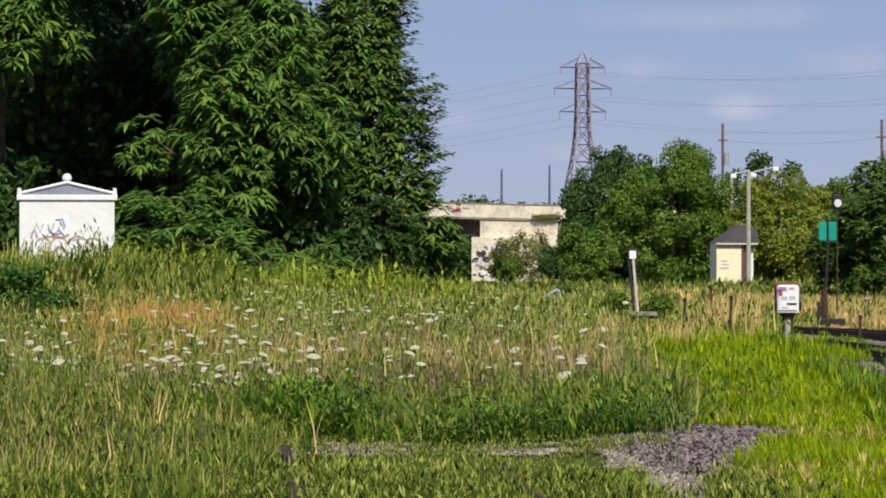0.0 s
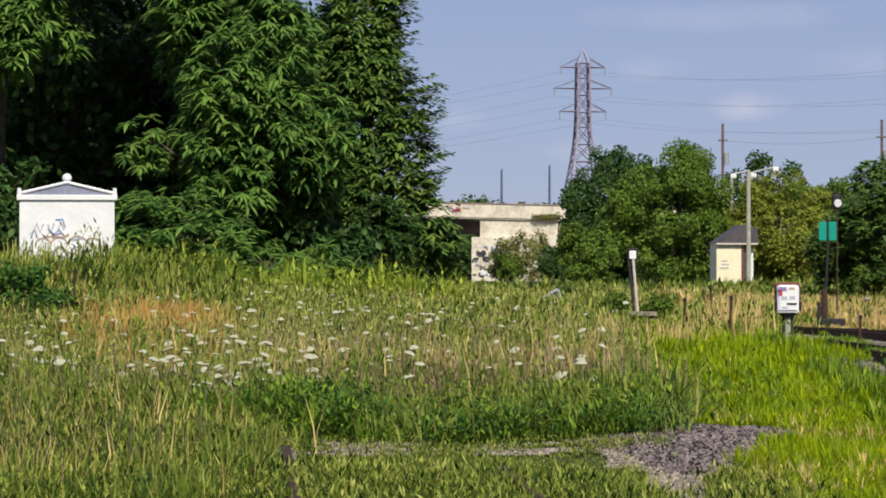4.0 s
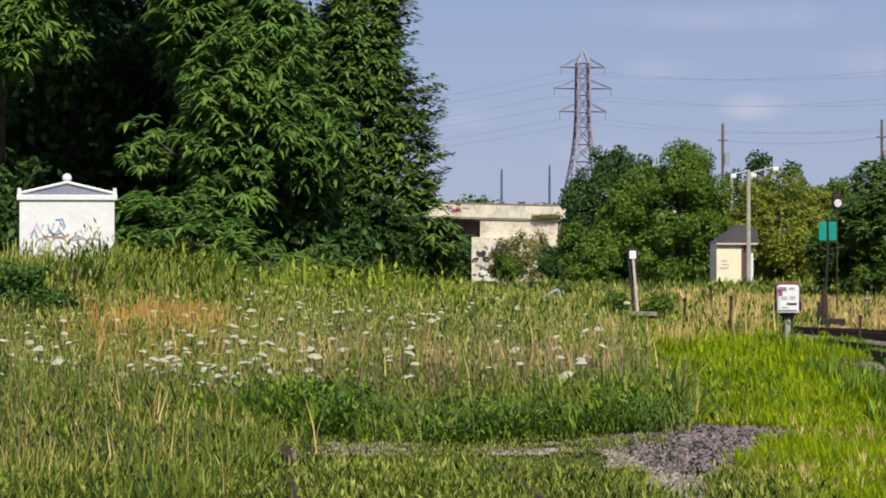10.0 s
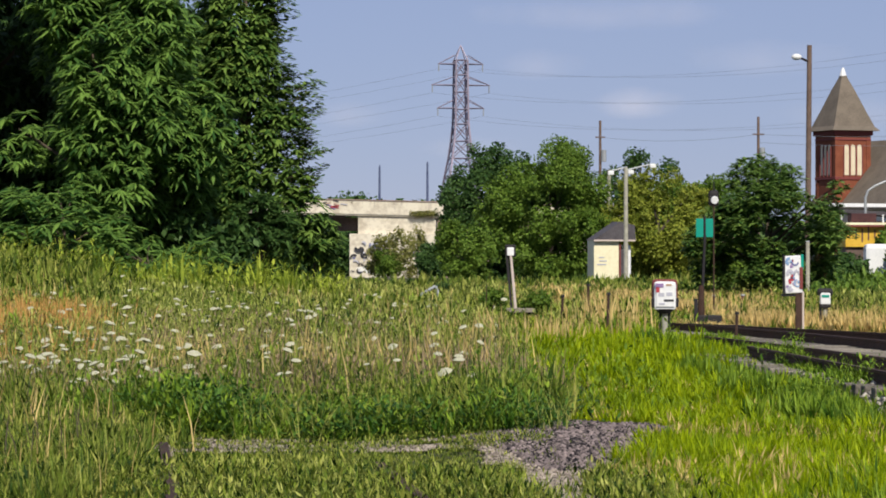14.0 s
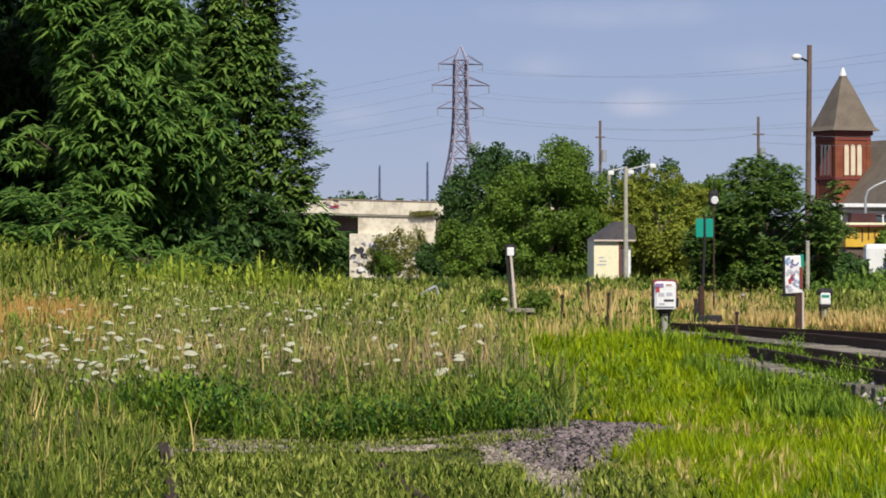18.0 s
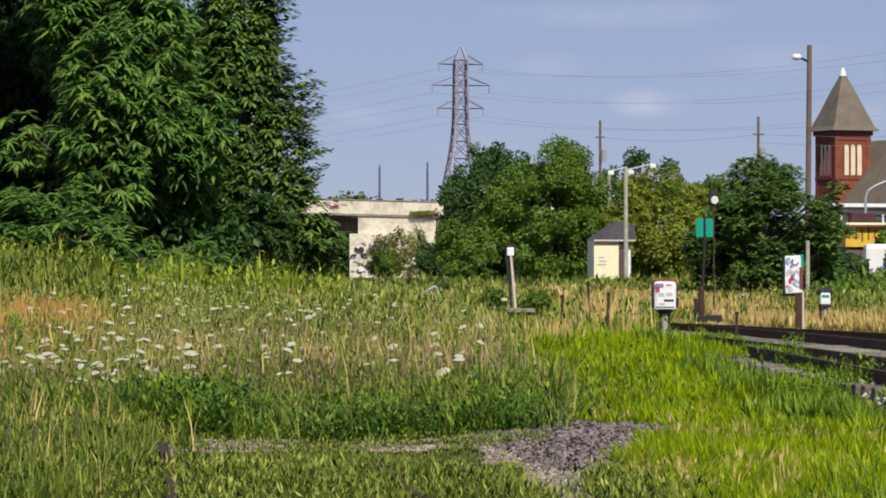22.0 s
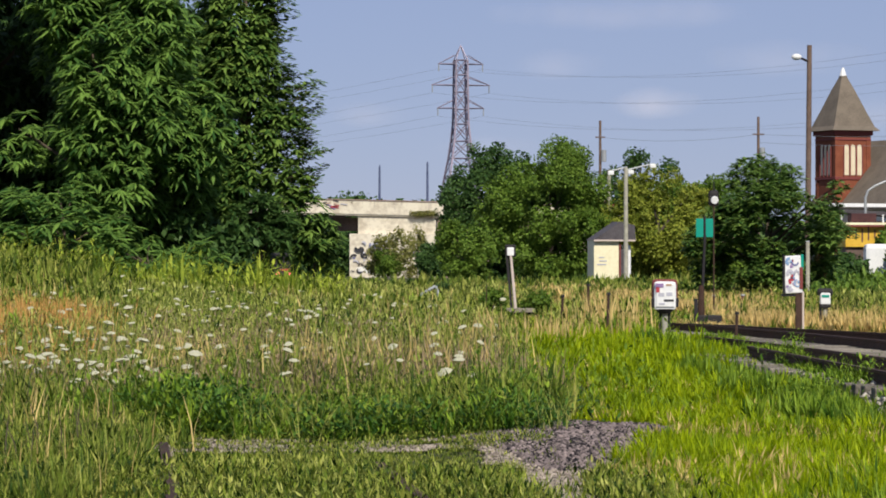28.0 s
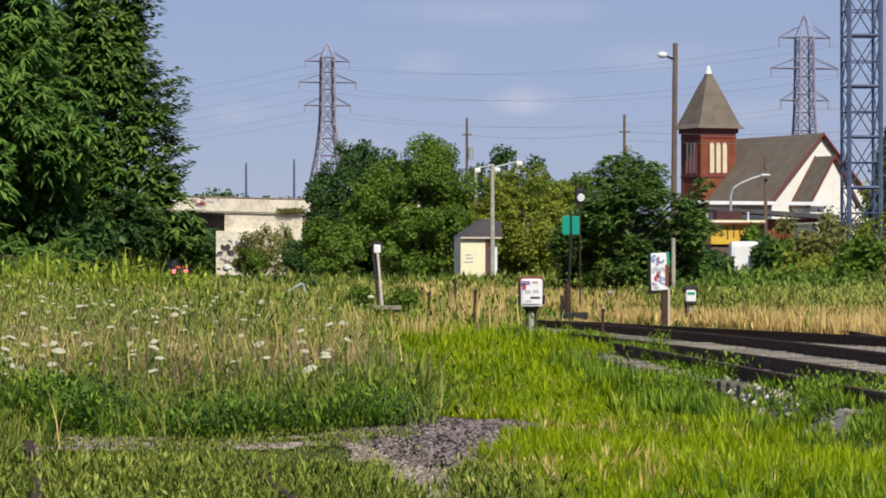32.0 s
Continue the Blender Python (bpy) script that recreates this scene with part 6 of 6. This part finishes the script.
# ---- church ----
def church():
    root = empty("church", 39.0, 330, 0.2, 23)
    T = 4.2
    tower = empty("tower")
    tower.parent = root
    tower.matrix_basis = Matrix.Translation((8.9, 15.7, -0.1)) @ Matrix.Diagonal((0.96, 0.96, 1.045, 1))
    part("tower_wall", box(B(), 0, 0, 7.4, T, T, 14.8), M_BRICK, tower, "red brick tower")
    part("tower_cornice", box(B(), 0, 0, 14.75, T + 0.5, T + 0.5, 0.5, bevel=0.05), M_TRIM, tower)
    for sx in (-1, 1):
        for sy in (-1, 1):
            part("corner_pier", box(B(), sx * (T / 2 - 0.2), sy * (T / 2 - 0.2), 7.3, 0.52, 0.52, 14.5), M_BRICK, tower)
    part("belt_course", box(B(), 0, 0, 10.3, T + 0.22, T + 0.22, 0.3, bevel=0.04), M_TRIM, tower, "dark red belt course")
    part("belt_course", box(B(), 0, 0, 14.1, T + 0.2, T + 0.2, 0.2, bevel=0.04), M_TRIM, tower)
    bm = B()
    prof = [(2.9, 14.95), (2.45, 15.4), (1.75, 17.0), (1.0, 18.8), (0.35, 20.2), (0.3, 20.4)]
    rings = [[bm.verts.new((sx * w, sy * w, z)) for sx, sy in ((-1, -1), (1, -1), (1, 1), (-1, 1))] for w, z in prof]
    bm.faces.new(rings[0][::-1])
    bm.faces.new(rings[-1])
    for p, q in zip(rings, rings[1:]):
        for j in range(4):
            bm.faces.new((p[j], p[(j + 1) % 4], q[(j + 1) % 4], q[j]))
    part("spire", bm, M_SHINGLE, tower, "flared brown shingle spire")
    part("finial", rod(B(), (0, 0, 20.4), (0, 0, 21.2), 0.4, 0.12, 8), M_WHITE, tower, "white finial cap")
    for face in (0, -90):
        m = Matrix.Rotation(radians(face), 4, "Z")
        for i in (-1, 0, 1):
            bm = B()
            cx = i * 0.78
            pts = [(cx - 0.29, 10.6), (cx + 0.29, 10.6), (cx + 0.29, 13.2)] + [(cx + 0.29 * math.cos(k * math.pi / 6), 13.2 + 0.4 * math.sin(k * math.pi / 6)) for k in range(1, 6)] + [(cx - 0.29, 13.2)]
            prism(bm, pts, -T / 2 - 0.03, -T / 2 + 0.05, m)
            w = part("tower_window", bm, M_WINDOW, tower, "arched pale louvred window")
            bm = box(B(), cx + 0.36, -T / 2 - 0.06, 11.9, 0.12, 0.12, 3.0, m)
            box(bm, cx - 0.36, -T / 2 - 0.06, 11.9, 0.12, 0.12, 3.0, m)
            part("window_frame", bm, M_TRIM, tower)
    # nave behind, gable to the front
    gx, gy = 13.3, 1.0
    hw, ez, rz = 5.6, 8.1, 14.5
    part("nave_wall", prism(B(), [(gx - hw, 0), (gx + hw, 0), (gx + hw, ez), (gx, rz - 0.2), (gx - hw, ez)], gy, gy + 19), M_SIDING, root, "white board gable wall")
    for s in (-1, 1):
        bm = prism(B(), [(gx, rz + 0.15), (gx, rz - 0.15), (gx + s * (hw + 0.6), ez - 0.8), (gx + s * (hw + 0.6), ez - 0.5)], gy - 0.5, gy + 19.4)
        part("nave_roof", bm, M_SHINGLE, root, "brown shingle roof")
        bm = prism(B(), [(gx, rz + 0.2), (gx, rz - 0.02), (gx + s * (hw + 0.65), ez - 0.74), (gx + s * (hw + 0.65), ez - 0.5)], gy - 0.75, gy - 0.52)
        part("gable_trim", bm, M_TRIM, root, "dark red gable trim")
    px, py = 12.6, -2.4
    part("porch_wall", prism(B(), [(px - 2.6, 0), (px + 2.6, 0), (px + 2.6, 7.6), (px, 11.9), (px - 2.6, 7.6)], py, py + 3.4), M_SIDING, root)
    for s in (-1, 1):
        bm = prism(B(), [(px, 12.3), (px, 12.0), (px + s * 2.95, 7.1), (px + s * 2.95, 7.4)], py - 0.4, py + 3.3)
        part("porch_roof", bm, M_SHINGLE, root)
        for g in (py - 0.6, py + 3.1):
            bm = prism(B(), [(px, 12.4), (px, 12.15), (px + s * 3.0, 7.15), (px + s * 3.0, 7.4)], g, g + 0.18)
            part("gable_trim", bm, M_TRIM, root)
    part("eave_board", box(B(), 4.0, -3.0, 7.55, 15, 0.3, 0.34), M_WHITE, root)
    part("low_roof", prism(B(), [(-5, 7.2), (11.5, 6.4), (11.5, 5.9), (-5, 6.9)], -5.5, -2.8), M_DARKROOF, root, "dark lean-to roof")
    part("low_wall", box(B(), 5.4, -3.4, 3.0, 11.6, 1.0, 6.0), M_BRICK, root)
    tagged(root, "church with red brick tower, brown spire and white gable", "church")


church()


def far_house():
    root = empty("house", 44.6, 288, 0.2, 14)
    part("wall", box(B(), 0, 0, 1.4, 6.0, 6, 2.8), M_HOUSE, root, "pale blue-grey lower siding")
    part("upper_wall", box(B(), 0.2, 0.3, 3.9, 5.2, 5.4, 2.2), M_CREAM, root, "cream upper siding")
    for i in range(6):
        part("board", box(B(), 0.2, -2.42, 2.95 + 0.34 * i, 5.2, 0.05, 0.05), M_PALEPOST, root)
    part("roof", prism(B(), [(-2.7, 4.95), (3.1, 4.95), (3.0, 5.1), (-2.6, 5.1)], -2.7, 3.2), M_PALEPOST, root, "pale flat roof")
    part("porch_roof", box(B(), -0.2, -3.6, 2.85, 6.6, 1.3, 0.14), M_DARKROOF, root)
    for wx in (-2.9, -1.2, 0.7, 2.5):
        part("porch_post", box(B(), wx, -4.1, 1.4, 0.14, 0.14, 2.8), M_WHITE, root)
    for wx, wz, wy in ((-2.0, 1.6, -3.02), (0.2, 1.6, -3.02), (2.1, 1.6, -3.02), (-1.2, 3.9, -2.42), (1.5, 3.9, -2.42)):
        w = part("window", box(B(), wx, wy, wz, 0.9, 0.08, 1.1), M_GLASS, root)
        part("window_frame", box(B(), wx, wy + 0.02, wz, 1.15, 0.06, 1.3), M_WHITE, w)
    tagged(root, "low cream and pale blue house half hidden by bushes", "house")


far_house()


def depot():
    root = empty("yellow_shed", 24.9, 200, 0.2, 4)
    part("wall", box(B(), 0, 0, 3.3, 2.9, 3.0, 1.3), M_YELLOW, root, "yellow painted upper wall")
    part("lower_wall", box(B(), 0, 0.1, 1.3, 2.8, 2.8, 2.7), M_CONCD, root, "dark lower wall")
    part("roof", box(B(), -0.1, -0.1, 4.0, 3.6, 3.6, 0.14), M_CREAM, root)
    part("eave", box(B(), -0.1, -1.85, 3.9, 3.6, 0.08, 0.16), M_TRIM, root)
    part("roof_vent", box(B(), -0.3, -0.6, 4.34, 1.5, 1.2, 0.55, bevel=0.04), M_DARKTRIM, root, "dark maroon box on the roof")
    for lx in (-1.7, 0.75):
        part("roof_rail", rod(B(), (lx, -1.6, 4.0), (lx, -1.6, 4.55), 0.05, 0.05, 6), M_WHITE, root)
    for i in range(7):
        part("drip", box(B(), -1.2 + 0.37 * i, -1.512, 3.5 - 0.09 * (i % 3), 0.1, 0.012, 0.5 + 0.14 * (i % 4)), M_OLDRUST, root)
    tagged(root, "small yellow shed with a pale flat roof", "shed")
    root = empty("white_tank", 25.2, 196, 0.2)
    bm = box(B(), 0, 0, 1.4, 1.7, 1.2, 2.8, bevel=0.25)
    part("shell", bm, M_WHITE, root)
    # black slab in place of the shadow along the tank's side
    part("painted_shade_side", box(B(), 0.9, 0.1, 1.3, 0.12, 1.0, 2.6), M_BLACK, root)
    tagged(root, "white round-edged storage tank beside the shed", "tank")


depot()


# ---- moving things ----
def road_car(name, material, label):
    root = empty(name)
    bm = prism(B(), [(-2.35, 0.35), (2.35, 0.35), (2.35, 0.75), (2.1, 0.95), (1.25, 1.02), (0.55, 1.5), (-1.2, 1.52), (-2.0, 1.05), (-2.35, 0.95)], -0.88, 0.88)
    part("body", bm, material, root)
    bm = prism(B(), [(1.05, 1.04), (0.5, 1.44), (-1.1, 1.45), (-1.75, 1.06)], -0.9, 0.9)
    part("window", bm, M_GLASS, root)
    for wx in (-1.45, 1.45):
        for wy in (-0.8, 0.8):
            part("wheel", rod(B(), (wx, wy - 0.1, 0.33), (wx, wy + 0.1, 0.33), 0.33, 0.33, 14), M_BLACK, root)
    return tagged(root, label, "car", group="cars on the bridge")


CAR_BLACK = road_car("car", plain("car_black", (0.02, 0.022, 0.03), 0.3), "black car driving over the bridge")
CAR_RED = road_car("car", plain("car_red", (0.5, 0.03, 0.06), 0.3), "red car driving over the bridge")
CAR_WHITE = road_car("car", plain("car_white", (0.75, 0.74, 0.78), 0.3), "white car driving over the bridge")
CAR_BLUE = road_car("car", plain("car_blue", (0.03, 0.04, 0.12), 0.3), "dark blue car driving over the bridge")


def bridge_run(car, t0, x0, speed, y):
    """Key a car crossing the bridge: at x0 at t0, at speed (negative: westward)."""
    turn = 0 if speed > 0 else 180
    z = lambda x: 12.15 - (x + 1.0) * math.tan(radians(1.4)) + 0.06
    span = 1.6
    rows = []
    for t in [0.0] + [t0 + span * k / 4 for k in range(-4, 5)] + [32.0]:
        x = x0 + speed * (min(max(t, t0 - span), t0 + span) - t0)
        rows.append((t, pose(x, y, z(x), 0, 1.4 if turn == 0 else -1.4, turn)))
    walk(car, rows)


def locomotive():
    """Front of an approaching engine; only its lower nose shows under the trees."""
    root = empty("locomotive")
    part("hood", box(B(), 0, 5, 2.7, 2.9, 10, 3.2, bevel=0.2), M_BLACK, root, "dark hood")
    part("nose_band", box(B(), 0.3, -0.06, 1.25, 2.0, 0.1, 0.5, bevel=0.03), M_ENGINE, root, "red band across the nose")
    part("cab", box(B(), 0, 4.0, 3.5, 3.0, 3.0, 1.9, bevel=0.1), M_BLACK, root)
    part("windscreen", box(B(), 0, 2.47, 4.0, 2.2, 0.06, 0.7), M_GLASS, root)
    part("frame", box(B(), 0, 5, 0.95, 3.0, 10.6, 0.35), M_BLACK, root)
    part("plough", box(B(), 0, -0.25, 0.55, 2.7, 0.3, 0.6, bevel=0.1), M_BLACK, root)
    for wx in (-0.75, 0.75):
        for wy in (1.2, 3.0, 7.5, 9.3):
            part("wheel", rod(B(), (wx - 0.07, wy, 0.5), (wx + 0.07, wy, 0.5), 0.5, 0.5, 16), M_RUST, root)
    lamps = []
    for wx in (-0.95, 0.95):
        lamp = part("ditch_light", rod(B(), (0, -0.06, 0), (0, 0.0, 0), 0.36, 0.36, 14), M_LAMPRED, root, "bright red flashing lamp")
        part("lamp_back", rod(B(), (0, 0.005, 0), (0, 0.1, 0), 0.38, 0.32, 14), M_BLACK, lamp)
        lamps.append((lamp, wx))
    tagged(root, "dark locomotive with a red nose band approaching under the bridge", "locomotive")
    return root, lamps


M_ENGINE = plain("engine_red", (0.50, 0.05, 0.06), 0.5)
M_LAMPRED = glow("lamp_red", (1.0, 0.10, 0.16), 3.4)
ENGINE, LAMPS = locomotive()


def motions():
    bridge_run(CAR_BLACK, 2.0, -10.3, 21.5, 570)
    bridge_run(CAR_RED, 24.2, -9.5, 23.0, 570)
    bridge_run(CAR_WHITE, 25.0, -8.8, -22.5, 574)
    bridge_run(CAR_BLUE, 27.5, -16.5, -21.5, 574)
    # the engine draws nearer along the line under the bridge
    walk(ENGINE, [(0.0, pose(-52.0, 760, 0.2, 0, 0, 8)), (20.0, pose(-50.0, 710, 0.2, 0, 0, 8)), (25.5, pose(-38.0, 660, 0.2, 0, 0, 8)), (28.0, pose(-29.0, 615, 0.2, 0, 0, 8)), (30.0, pose(-24.9, 584, 0.2, 0, 0, 8)), (32.0, pose(-21.0, 550, 0.2, 0, 0, 8))])
    for k, (lamp, wx) in enumerate(LAMPS):
        rows = [(0.0, pose(wx, -0.5, 0.6))]
        rows += [(24.0 + i * 0.2, pose(wx, -0.5, 0.6, 0, 0, 72 * i * k)) for i in range(41)]
        walk(lamp, rows)
    # wisps of cloud drift east
    for ob, (x, z, w, h, _) in CLOUDS:
        walk(ob, [(0.0, pose(x - 22, 3000, z)), (32.0, pose(x + 14, 3000, z))])
    # the wind rocks the taller flowers
    rng = random.Random(2)
    for ob, m, r in FLOWERS[::3]:
        size = ob.scale.copy()
        rows = []
        p = m.translation.copy()
        ph = rng.uniform(0, 6)
        for i in range(33):
            a = 2.2 * math.sin(1.7 * i + ph) + 1.2 * math.sin(0.9 * i + 2 * ph)
            sway = Matrix.Translation(p - Vector((0, 0, 0.7))) @ pose(0, 0, 0, 0.5 * a, a, 0) @ Matrix.Translation(Vector((0, 0, 0.7)) - p)
            rows.append((float(i), sway @ m))
        walk(ob, rows)
        ob.scale = size


motions()
